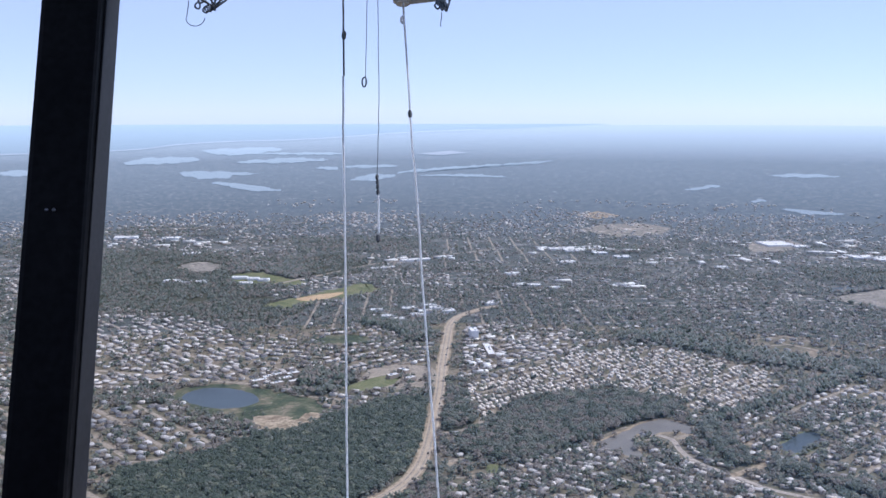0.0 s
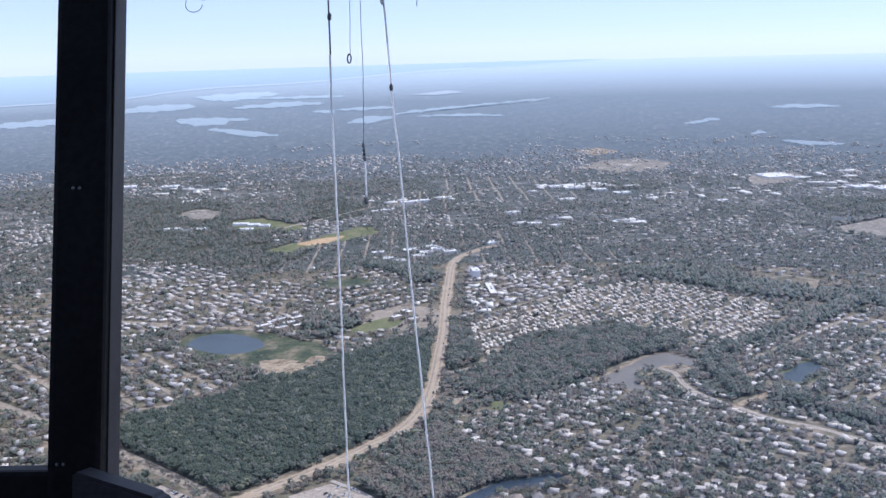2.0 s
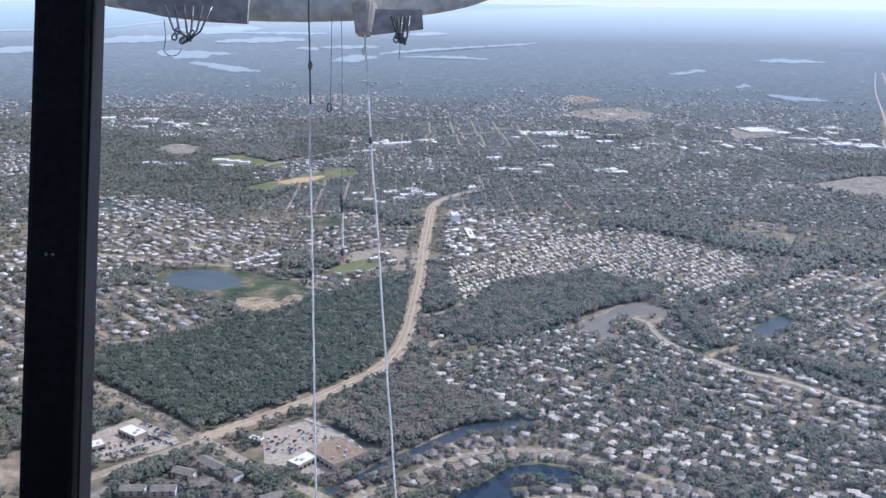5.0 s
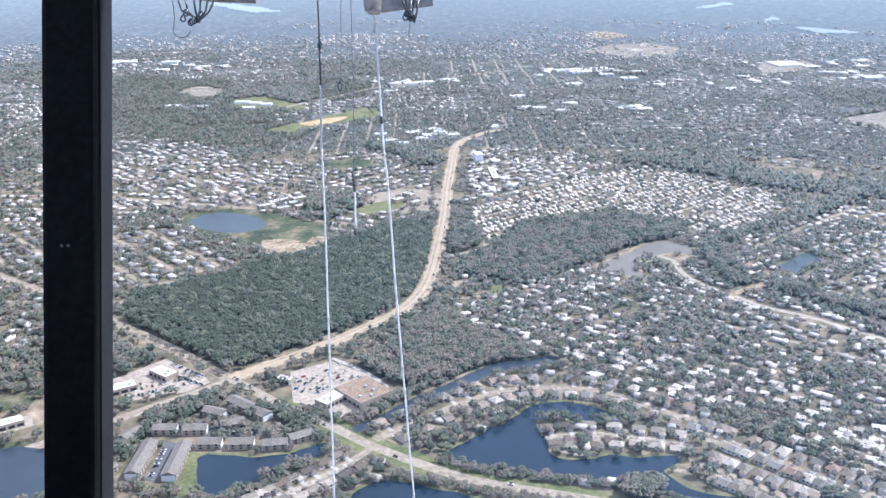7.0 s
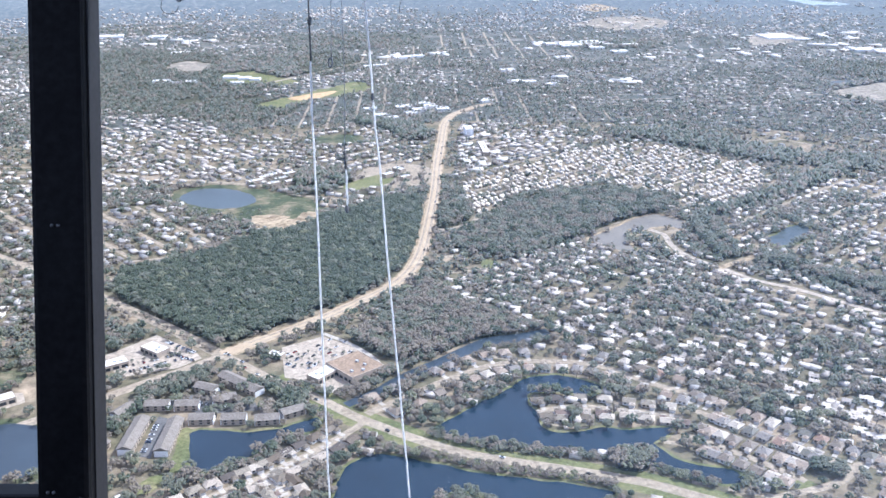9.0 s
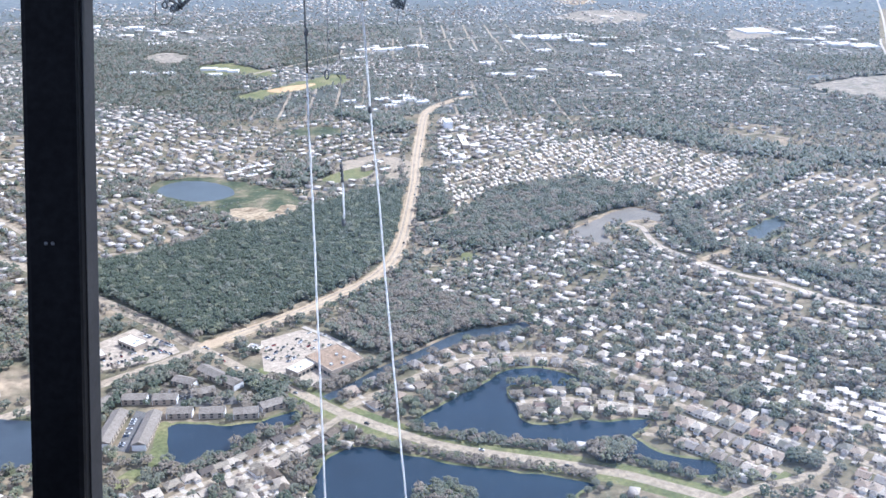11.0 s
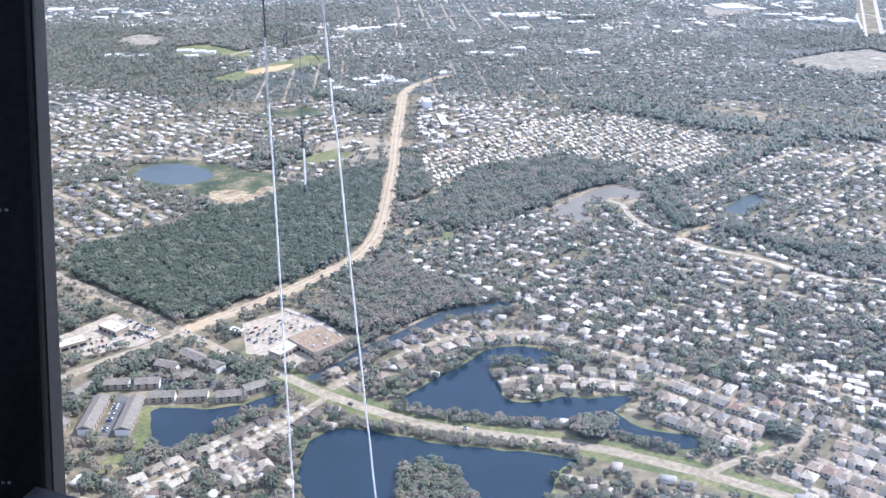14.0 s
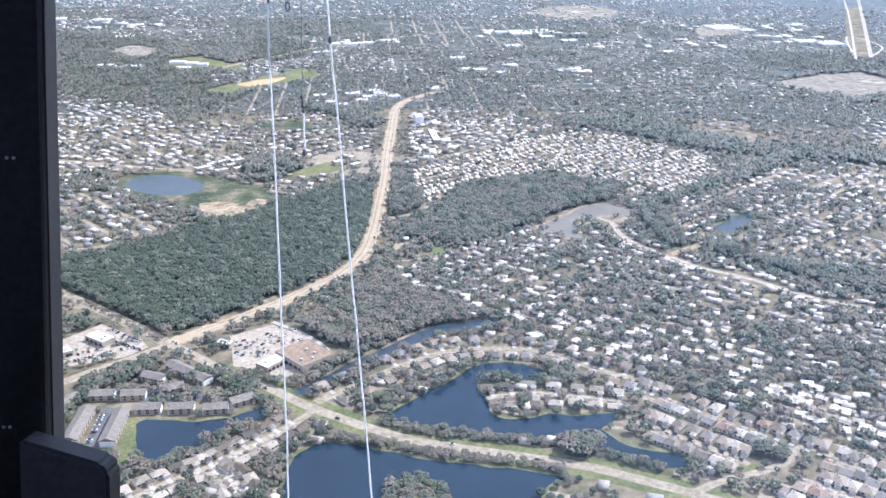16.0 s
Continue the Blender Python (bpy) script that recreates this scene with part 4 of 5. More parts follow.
def cottage(w, d, rise, gable):
    return template([(boxed(-w / 2, w / 2, -d / 2, d / 2, 0, 2.8), 1), (hip(w, d, 2.85, rise, 0.5, gable), 0)])


COTTAGES = [cottage(*q) for q in ((10.5, 7.2, 1.5, True), (10, 7.6, 1.7, False), (12, 7.2, 1.4, False), (8.5, 6.8, 1.3, True))]
TRAILERS = [cottage(*q) for q in ((14, 5.5, 0.7, True), (12, 6, 0.8, True), (10, 7, 1.0, True))]
HOUSED = []


def house_field(name, places, temps, roofing, label, turn=0, size=1.0):
    if len(places):
        rows = [(x, y, 0.08, a + turn, size, size, 1) for x, y, a in places]
        HOUSED.extend((x, y) for x, y, _ in places)
        scatter(name, temps, rows, [roofing, WALLS_FAR], label, "houses")


house_field("far_houses", [p[:3] for p in near_places[300:]], COTTAGES, FAR_PALE, "many small pale-roofed bungalows among trees", 0, 0.8)
house_field("trailer_park", pl_park, TRAILERS, FAR_WHITE, "dense rows of white mobile homes", 68, 0.6)
house_field("far_houses", pl_east, COTTAGES, FAR_PALE, "suburban houses round a small blue pond", 0, 0.82)
pl_sand = along(SANDROAD[2:], 13, 11, 0.8)
house_field("far_houses", pl_sand, TRAILERS, FAR_WHITE, "white cottages along the sandy road", 20, 0.7)
house_field("far_houses", pl_left + pl_mid + pl_off, COTTAGES, FAR_PALE, "rows of pale-roofed suburban houses", 0, 0.95)
house_field("far_houses", pl_ww, COTTAGES, FAR_MIXED, "suburban houses with tan and white roofs beside the pine wood")
for p in near_places[:300]:
    HOUSED.extend((p[0] + a, p[1] + b) for a in (-3, 1) for b in (-5, -1, 3))

# the rest of the suburb: patches of about 300 m, each with its own street grid, or wooded
cell = 300.0
STREETS = []
seeds = [((i + rng.random()) * cell - 3300, (j + rng.random()) * cell + 200) for i in range(24) for j in range(13)]
seeds = [q for q in seeds if -32 < math.degrees(math.atan2(q[0], q[1])) < 38]
sx, sy = np.array([q[0] for q in seeds]), np.array([q[1] for q in seeds])
kind = rng.random(len(seeds))
kind = np.where((np.hypot(sx, sy) < 2000) & (kind < 0.3), kind + 0.4, kind)
grid_turn = rng.choice([40, -50, 0, 90, 15, -20], len(seeds))
leafy = rng.random(len(seeds))      # some quarters lie open, some under trees
CAMPUS = [(-340, 560), (-60, 560), (-45, 690), (-10, 760), (-60, 850), (-170, 800), (-300, 900), (-420, 800)]
taken = [np.array(q, float) for q in (CAMPUS, ROWS_AREA, N_OFF, N_EAST, PARK, N_LEFT, N_MID, N_WW, N_RIGHT, N_ROWS)]
suburb = [[], []]
for k, (cx, cy) in enumerate(seeds):
    far = math.hypot(cx, cy)
    if kind[k] < (0.08 if far < 2600 else 0.24) or far > 3650:
        continue
    lot, row = (13.5, 24) if far < 2300 else (18, 32)
    u, v = np.meshgrid(np.arange(-240, 240, lot), np.arange(-240, 240, row))
    a = radians(float(grid_turn[k]))
    x = cx + u * math.cos(a) - v * math.sin(a) + rng.normal(0, 4.5, u.shape)
    y = cy + u * math.sin(a) + v * math.cos(a) + rng.normal(0, 3, u.shape)
    own = np.argmin((x.ravel()[:, None] - sx) ** 2 + (y.ravel()[:, None] - sy) ** 2, 1) == k
    own &= rng.random(own.shape) < (0.68 if kind[k] > 0.5 else 0.42) * (1.0 if far < 2300 else 0.8) * (1.4 - 0.9 * leafy[k])
    x, y = x.ravel()[own], y.ravel()[own]
    free = ~marked(NOHOUSE, x, y) & (y > 440)
    for q in taken:
        free &= ~inside(q, x, y)
    if far < 2700:      # a street between every second pair of rows
        for w in np.arange(-240 + row * 0.5, 240, row * 2):
            uu = np.arange(-240, 240, 12.0)
            px, py = cx + uu * math.cos(a) - w * math.sin(a), cy + uu * math.sin(a) + w * math.cos(a)
            on = (np.argmin((px[:, None] - sx) ** 2 + (py[:, None] - sy) ** 2, 1) == k) & ~marked(NOHOUSE, px, py) & (py > 440)
            for q in taken:
                on &= ~inside(q, px, py)
            STREETS += [(p, q, a) for p, q in zip(px[on], py[on])]
    which = 0 if kind[k] > 0.62 else 1
    suburb[which] += [(p, q, float(grid_turn[k]) + 90 * (rng.random() < 0.3)) for p, q in zip(x[free], y[free])]
sp = np.array(STREETS)
su, sv = np.stack([np.cos(sp[:, 2]), np.sin(sp[:, 2])], 1), np.stack([-np.sin(sp[:, 2]), np.cos(sp[:, 2])], 1)
corners = np.stack([sp[:, :2] + su * p + sv * q for p, q in ((-6.05, -2.6), (6.05, -2.6), (6.05, 2.6), (-6.05, 2.6))], 1).reshape(-1, 2)
lanes = new("street", mesh_of("street", np.column_stack([corners, np.full(len(corners), 0.05)]), np.arange(len(corners)).reshape(-1, 4), STREET))
tagged(lanes, "pale residential streets of the far suburbs", "road", kind="structure")
for p in np.concatenate([sp[:, :2], sp[:, :2] + su * 4, sp[:, :2] - su * 4]):
    i, j = int((p[1] - Y0) / CELL), int((p[0] - X0) / CELL)
    if 0 <= i < NY and 0 <= j < NX:
        NOTREE[i, j] = True
house_field("suburb", suburb[0], COTTAGES, FAR_PALE, "wide spread of far suburban houses with pale roofs", 0, 0.86)
house_field("suburb", suburb[1], COTTAGES, FAR_MIXED, "wide spread of far suburban houses with mixed roofs", 0, 0.86)


def flat_block(name, w, d, h, roofing, label, category, x, y, turn, units=4, windows=0, walling=BLOCK):
    """A flat-roofed block with a parapet, roof units and shop windows."""
    b = tagged(new(name), label, category)
    b.matrix_basis = pose(x, y, 0.1, 0, 0, turn)
    part("wall", boxed(-w / 2, w / 2, -d / 2, d / 2, 0, h), walling, b)
    deck = part("roof", boxed(-w / 2 + 0.4, w / 2 - 0.4, -d / 2 + 0.4, d / 2 - 0.4, h - 0.05, h + 0.06), roofing, b)
    for x0, x1, y0, y1 in ((-w / 2, w / 2, -d / 2, -d / 2 + 0.4), (-w / 2, w / 2, d / 2 - 0.4, d / 2), (-w / 2, -w / 2 + 0.4, -d / 2 + 0.4, d / 2 - 0.4), (w / 2 - 0.4, w / 2, -d / 2 + 0.4, d / 2 - 0.4)):
        part("parapet", boxed(x0, x1, y0, y1, h - 0.02, h + 0.35), walling, b)
    for k in range(units):
        ux, uy = rng.uniform(-w / 2 + 4, w / 2 - 4), rng.uniform(-d / 2 + 4, d / 2 - 4) if d > 10 else 0
        part("roof_unit", boxed(ux - 1.3, ux + 1.3, uy - 1, uy + 1, h + 0.05, h + 1.6, 0.08), UNIT, deck)
    for k in range(windows):
        wx = -w / 2 + (k + 0.5) * w / windows
        part("window", boxed(wx - w / windows * 0.36, wx + w / windows * 0.36, -d / 2 - 0.06, -d / 2 + 0.04, 0.5, min(h - 1, 3.2)), GLASS, b)
    return b


flat_block("supermarket", 38, 34, 6.5, TAN_ROOF, "large store with a flat tan gravel roof", "store", -58, 742, -50, 4, 6)
flat_block("shop_annex", 23, 14, 5, WHITE_ROOF, "low shop with a white flat roof beside the store", "shop", -85, 731, 50, 2, 5)
flat_block("shop", 24, 14, 5, WHITE_ROOF, "small shop with a white flat roof", "shop", -239, 786, -39, 2, 4)
flat_block("shop", 30, 13, 5, WHITE_ROOF, "small shop with a white flat roof", "shop", -271, 757, 32, 2, 4)
sheet("lawn", [(-385, 722), (-368, 752), (-345, 755), (-338, 738), (-362, 722)], MARSH, 0.15, "dry tan grass field beside a white shop", "field")
sheet("parking_lot", [(-362, 692), (-345, 678), (-322, 700), (-330, 716), (-350, 712)], PARKING, 0.13, "pale parking lot of a white shop", "parking lot", curved=False)
flat_block("shop", 27, 12, 5, WHITE_ROOF, "long shop with a white flat roof", "shop", -343, 697, 34, 2, 4)
flat_block("shop", 14, 9, 4, WHITE_ROOF, "shop with a white roof among trees", "shop", -129, 771, -25, 1, 3)
flat_block("office_block", 13, 30, 14, WHITE_ROOF, "pale multi-storey block by the main road", "office block", 84, 1592, 5, 2, 0, WHITE_PAINT)
flat_block("long_shed", 11, 70, 6, WHITE_ROOF, "long narrow pale shed", "shed", 103, 1489, 4, 2)
SHEDS = [(-28, 1825, 30, 14, 14), (3, 1794, 26, 15, 14), (24, 1827, 28, 14, 14), (46, 1801, 24, 16, 14), (-67, 1752, 26, 10, 14), (-49, 1728, 24, 9, 14), (-13, 1767, 24, 11, 14), (8, 1853, 30, 12, 14), (-90, 1809, 26, 9, 14),
         (-565, 2141, 40, 12, 5), (-533, 2126, 24, 12, 5), (-499, 2131, 26, 14, 5), (-421, 2180, 34, 14, 0), (-388, 2165, 26, 13, 0), (-362, 2150, 24, 12, 0), (-396, 2107, 30, 12, 0), (-21, 2436, 80, 14, 25), (-99, 2309, 60, 10, 25)]
FAR_SHEDS = [(367, 2625, 40, 20, 8), (427, 2615, 90, 50, 8), (473, 2542, 36, 18, 8), (519, 2474, 40, 20, 8), (1006, 2705, 80, 55, 8), (1058, 2649, 40, 20, 8), (1142, 2448, 60, 26, 5), (1188, 2418, 60, 40, 5), (362, 2393, 40, 16, 8),
             (242, 2068, 30, 12, 10), (285, 2035, 26, 12, 10), (132, 1872, 26, 12, 30), (208, 2220, 34, 14, 10), (726, 2295, 30, 14, 0), (-620, 2560, 50, 20, 12), (-900, 2900, 70, 30, 10), (-760, 2880, 50, 26, 0)]
for x, y, w, d, t in SHEDS + FAR_SHEDS:
    flat_block("warehouse", w, d * 1.5, 4.5, WHITE_ROOF, "low warehouse with a bright white roof", "warehouse", x, y, t, 3, 0, WHITE_PAINT)
DECK = [template([(boxed(-w / 2, w / 2, -d / 2, d / 2, 0, 4.6), 1), (boxed(-w / 2 - 0.1, w / 2 + 0.1, -d / 2 - 0.1, d / 2 + 0.1, 4.55, 5.0), 0)]) for w, d in ((34, 15), (22, 12), (46, 18), (16, 11))]
for cx, cy, wx, wy, turn, count in ((430, 2600, 150, 60, 8, 14), (1080, 2690, 190, 80, 8, 18), (1180, 2480, 130, 60, 5, 10), (-430, 2130, 150, 40, 2, 9), (-760, 2760, 190, 70, 12, 9), (-60, 2450, 140, 40, 30, 8), (330, 2080, 150, 50, 10, 7), (720, 2420, 170, 60, 5, 8), (110, 1470, 45, 130, 5, 12), (-25, 1350, 40, 45, 40, 6)):
    spots_ = [(cx + wx * a, cy + wy * b, 0.1, turn + 90 * (rng.random() < 0.25) + rng.normal(0, 4), 1, 1, 1) for a, b in rng.uniform(-1, 1, (count, 2))]
    if cy < 1600:
        spots_ = [(*q[:4], 0.5, 0.6, 0.8) for q in spots_]
    spots_ = [q for q in spots_ if not marked(NOHOUSE, q[0], q[1])]
    HOUSED.extend((q[0] + a, q[1] + b) for q in spots_ for a in (-6, 0, 6) for b in (-6, 0, 6))
    if spots_:
        scatter("far_shops", DECK, spots_, [WHITE_ROOF, WALLS_FAR], "far shops and sheds with white flat roofs", "buildings")
for x, y, w, d, t in ((-30, 1372, 18, 10, -45), (-45, 1345, 17, 10, 40), (-20, 1330, 16, 9, 40), (-232, 1322, 24, 9, 35), (-214, 1350, 22, 9, 35), (-196, 1334, 24, 9, 35), (-206, 1308, 20, 8, 35), (-190, 1358, 20, 9, 35), (-222, 1340, 18, 8, 35), (-182, 1318, 18, 8, 35)):
    flat_block("depot", w, d, 5.5, WHITE_ROOF, "white flat-roofed depot beside the road works", "depot", x, y, t, 2)


def apartment(length, deep):
    b = tagged(new("apartment_block"), "two-storey apartment block with a grey-brown gabled roof", "apartment block", "apartment blocks by the lake")
    part("wall", boxed(-length / 2, length / 2, -deep / 2, deep / 2, 0, 4.9), BLOCK, b)
    part("roof", hip(length, deep, 5.0, 2.6, 0.7, True), APT_ROOF, b)
    for e in (-1, 1):
        part("end_wall", boxed(e * (length / 2 + 0.35) - 0.3, e * (length / 2 + 0.35) + 0.3, -deep / 2 + 0.5, deep / 2 - 0.5, 0, 5.4), WHITE_PAINT, b, "white end wall")
    n = int(length / 5)
    for k in range(n):
        for z in (0.8, 3.1):
            for side in (-1, 1):
                x = -length / 2 + (k + 0.5) * length / n
                part("window", boxed(x - 1.1, x + 1.1, side * deep / 2 - 0.06, side * deep / 2 + 0.06, z, z + 1.4), GLASS, b)
    return b


long_apt, short_apt = apartment(46, 11), apartment(18, 10)
long_apt.matrix_basis = pose(-191, 637, 0.1, 0, 0, 89)
for x, y, t in ((-218, 640, 88), (-151, 718, -41)):
    copy_thing(long_apt, pose(x, y, 0.1, 0, 0, t))
short_apt.matrix_basis = pose(-172, 662, 0.1, 0, 0, 2)
for x, y, t in ((-147, 661, 2), (-121, 659, 6), (-103, 670, 30), (-188, 684, 2), (-212, 685, 0), (-178, 711, -25), (-236, 676, 60), (-240, 622, 70), (-160, 692, 20)):
    copy_thing(short_apt, pose(x, y, 0.1, 0, 0, t))
for x, y in ((-191, 637), (-191, 617), (-191, 657), (-218, 625), (-218, 640), (-218, 655), (-151, 718), (-138, 707), (-165, 729), (-172, 662), (-147, 661), (-121, 659), (-103, 670), (-188, 684), (-212, 685), (-178, 711), (-236, 676), (-240, 622), (-160, 692)):
    mark(np.array([(x - 9, y - 9), (x + 9, y - 9), (x + 9, y + 9), (x - 9, y + 9)]))

# ---- trees ----
def clump_set(n, spread, size, seed, base=0.35, top=1.0, flat=0.8):
    """A crown of irregular leaf clumps round a tapered, branching trunk; unit height."""
    r = np.random.default_rng(seed)
    tuft = np.array([(1, 0, -0.3), (-1, 0, -0.3), (0, 1, -0.3), (0, -1, -0.3), (0, 0, 1)], float)
    tri = np.array([(0, 2, 4), (2, 1, 4), (1, 3, 4), (3, 0, 4)])
    vs, fs, at = [], [], 0
    for k in range(n):
        d = r.normal(size=3)
        d /= np.linalg.norm(d)
        rad = r.uniform(0.45, 1.0) ** 0.5
        c = np.array([d[0] * spread * rad, d[1] * spread * rad, (base + top) / 2 + d[2] * (top - base) / 2 * rad * 0.85])
        v = tuft * size * r.uniform(0.6, 1.35, (5, 1)) * r.uniform(0.7, 1.3, 3) * (1, 1, flat)
        q = r.uniform(0, 6.28)
        v = np.stack([v[:, 0] * math.cos(q) - v[:, 1] * math.sin(q), v[:, 0] * math.sin(q) + v[:, 1] * math.cos(q), v[:, 2]], 1) + r.normal(0, size * 0.18, (5, 3))
        vs.append(v + c), fs.append(tri + at)
        at += 5
    return np.concatenate(vs), np.concatenate(fs)


def trunk_set(seed, limbs=3, high=0.6):
    r = np.random.default_rng(seed)
    vs, fs, at = [], [], 0

    def stick(a, b, ra, rb):
        nonlocal at
        for p, rad in ((a, ra), (b, rb)):
            for k in range(5):
                vs.append((p[0] + rad * math.cos(k * 1.2566), p[1] + rad * math.sin(k * 1.2566), p[2]))
        for k in range(5):
            m = (k + 1) % 5
            fs.append((at + k, at + m, at + 5 + m)), fs.append((at + k, at + 5 + m, at + 5 + k))
        at += 10

    stick((0, 0, -0.02), (0, 0, high), 0.03, 0.016)
    for k in range(limbs):
        q = r.uniform(0, 6.28)
        stick((0, 0, high * r.uniform(0.5, 0.95)), (math.cos(q) * 0.25, math.sin(q) * 0.25, high + 0.2), 0.013, 0.005)
    return np.array(vs), np.array(fs)


def tree_template(n, spread, size, seed, limbs=0):
    v, f = clump_set(n, spread, size, seed)
    tv, tf = trunk_set(seed, limbs, 0.5)
    return np.concatenate([v, tv]), np.concatenate([f, tf + len(v)]), np.concatenate([np.zeros(len(f), int), np.ones(len(tf), int)])


def sapling_template(n, spread, size, seed):
    v, f = clump_set(n, spread, size, seed, 0.1)
    return v, f, np.zeros(len(f), int)


HALF = [sapling_template(12, 0.44, 0.22, 130 + k) for k in range(6)]
MID = [tree_template(36, 0.46, 0.135, 30 + k) for k in range(6)]
LOW = [sapling_template(6, 0.45, 0.32, 50 + k) for k in range(6)]
TINY = [sapling_template(3, 0.42, 0.42, 90 + k) for k in range(6)]
CONE = [tree_template(26, 0.30, 0.135, 70 + k) for k in range(4)]


def leaf_kind(n, share):
    return rng.choice(4, n, p=share)


def grow(name, x, y, h, wide, temps, share, label, lift=0.0):
    n = len(x)
    g = rng.uniform(0.85, 1.2, n) * wide
    rows = np.stack([x, y, np.full(n, lift), rng.uniform(0, 360, n), h * g, h * g, h], 1)
    return scatter(name, temps, rows, LEAVES + [BARK], label, "trees", leaf_kind(n, share))


def spots(x0, x1, y0, y1, step):
    x, y = np.meshgrid(np.arange(x0, x1, step), np.arange(y0, y1, step))
    return (x + rng.uniform(-0.5, 0.5, x.shape) * step).ravel(), (y + rng.uniform(-0.5, 0.5, y.shape) * step).ravel()


SHARES = [[0.80, 0.13, 0.0, 0.07], [0.10, 0.32, 0.56, 0.02], [0.25, 0.40, 0.33, 0.02], [0.3, 0.4, 0.28, 0.02], [0.3, 0.5, 0.2, 0.0], [0.3, 0.4, 0.3, 0.0], [0.3, 0.5, 0.2, 0.0], [0.3, 0.5, 0.2, 0.0], [0.2, 0.5, 0.3, 0.0]] + [[0.3, 0.45, 0.25, 0.0]] * 4
TEXTS = ["dense dark green pine wood", "grey leafless wood with a few evergreens", "dark mixed wood of oak and pine", "dark belt of trees", "dark wood by the road", "dark wood by the road", "long dark belt of trees", "dark trees beside the pond", "dark belt of trees along the sandy road"] + ["far dark wood of oak and pine"] * 3 + ["small dark wood beside the road works"]
for w, share, text, temps, step in zip(WOODS, SHARES, TEXTS, [CONE + MID, MID, MID, LOW, LOW, LOW, LOW, MID, MID, LOW, TINY, TINY, MID], [4.6, 5.2, 6.0, 6.5, 7, 7, 7.5, 6, 6, 7.8, 8, 9, 6]):
    lo, hi = w.min(0), w.max(0)
    x, y = spots(lo[0], hi[0], lo[1], hi[1], step)
    ok = inside(w, x, y) & ~marked(NOTREE, x, y)
    if step > 7.6:
        ok &= np.array([noise.noise((p / 70, q / 70, 9.0)) for p, q in zip(x, y)]) > rng.normal(-0.35, 0.12, len(x))
    x, y = x[ok], y[ok]
    grow("wood", x, y, rng.uniform(6, 11, len(x)) * (0.72 if step > 7.6 else (step / 5.5) ** 0.4), 1.0, temps, share, text)

# houses keep a clear plot
for x, y in HOUSED:
    i, j = int((y - Y0) / CELL), int((x - X0) / CELL)
    if 1 < i < NY - 2 and 1 < j < NX - 2:
        NOTREE[i, j] = True
for w in WOODS:
    mark(w)


def fan(x, y):
    a = np.degrees(np.arctan2(x, y))
    return (a > -31) & (a < 37)


OPEN = [(PARK, 0.22), (N_LEFT, 0.5), (N_WW, 0.5), (N_MID, 0.6), (ROWS_AREA, 0.3), (N_ROWS, 0.35), (N_EAST, 0.75), (N_OFF, 0.7), (CAMPUS, 0.8)]


def cover(x, y):
    """Share of the usual tree cover, less in the open quarters."""
    share = np.ones(len(x))
    for poly, k in OPEN:
        share[inside(np.array(poly, float), x, y)] = k
    return share


x, y = spots(-700, 800, 440, 1400, 6.6)
ok = fan(x, y) & ~marked(NOTREE, x, y) & (np.hypot(x, y) < 1350)
x, y = x[ok], y[ok]
thin = np.array([noise.noise((p / 90, q / 90, 0.3)) for p, q in zip(x, y)])
ok = rng.random(len(x)) < (0.66 + thin * 0.95) * cover(x, y)
x, y, thin = x[ok], y[ok], thin[ok]
order = np.argsort(np.hypot(x - 60, y - 560))
near, rest = order[:300], order[300:]
far_off = np.hypot(x[rest], y[rest]) > 860
grow("street_trees", x[rest[far_off]], y[rest[far_off]], rng.uniform(4.2, 9.4, far_off.sum()), 1.04, HALF, [0.14, 0.42, 0.38, 0.06], "scattered oaks, pines and grey leafless trees between far houses")
rest = rest[~far_off]
grow("street_trees", x[rest], y[rest], rng.uniform(4.3, 9.8, len(rest)), 1.02, MID, [0.14, 0.40, 0.38, 0.08], "scattered oaks, pines and grey leafless trees between houses")
for d0, d1, step, low, high in ((1350, 2350, 8.0, 3.6, 8.0), (2350, 3720, 11.0, 3.6, 7.2)):
    x2, y2 = spots(-2300, 2900, 1000, 3700, step)
    d2 = np.hypot(x2, y2)
    ok = fan(x2, y2) & ~marked(NOTREE, x2, y2) & (d2 > d0) & (d2 < d1)
    x2, y2, d2 = x2[ok], y2[ok], d2[ok]
    own = np.argmin((x2[:, None] - sx[None]) ** 2 + (y2[:, None] - sy[None]) ** 2, 1)
    wooded = (kind[own] < 0.08) | ((d2 > 2600) & (kind[own] < 0.24))
    drift = np.array([noise.noise((p / 130, q / 130, 2.0)) for p, q in zip(x2, y2)])
    ok = rng.random(len(x2)) < np.where(wooded, 0.95, (0.62 + 0.9 * drift) * (0.4 + 0.95 * leafy[own])) * cover(x2, y2) * np.clip((3600 - d2) / 1100, 0, 1)
    x2, y2, wooded = x2[ok], y2[ok], wooded[ok]
    grow("far_trees", x2, y2, rng.uniform(low, high, len(x2)) * np.where(wooded, 1.3, 1.0), np.where(wooded, 1.3, 1.05), LOW if d0 < 2000 else TINY, [0.16, 0.46, 0.36, 0.02], "far tree cover of the suburbs and woods")


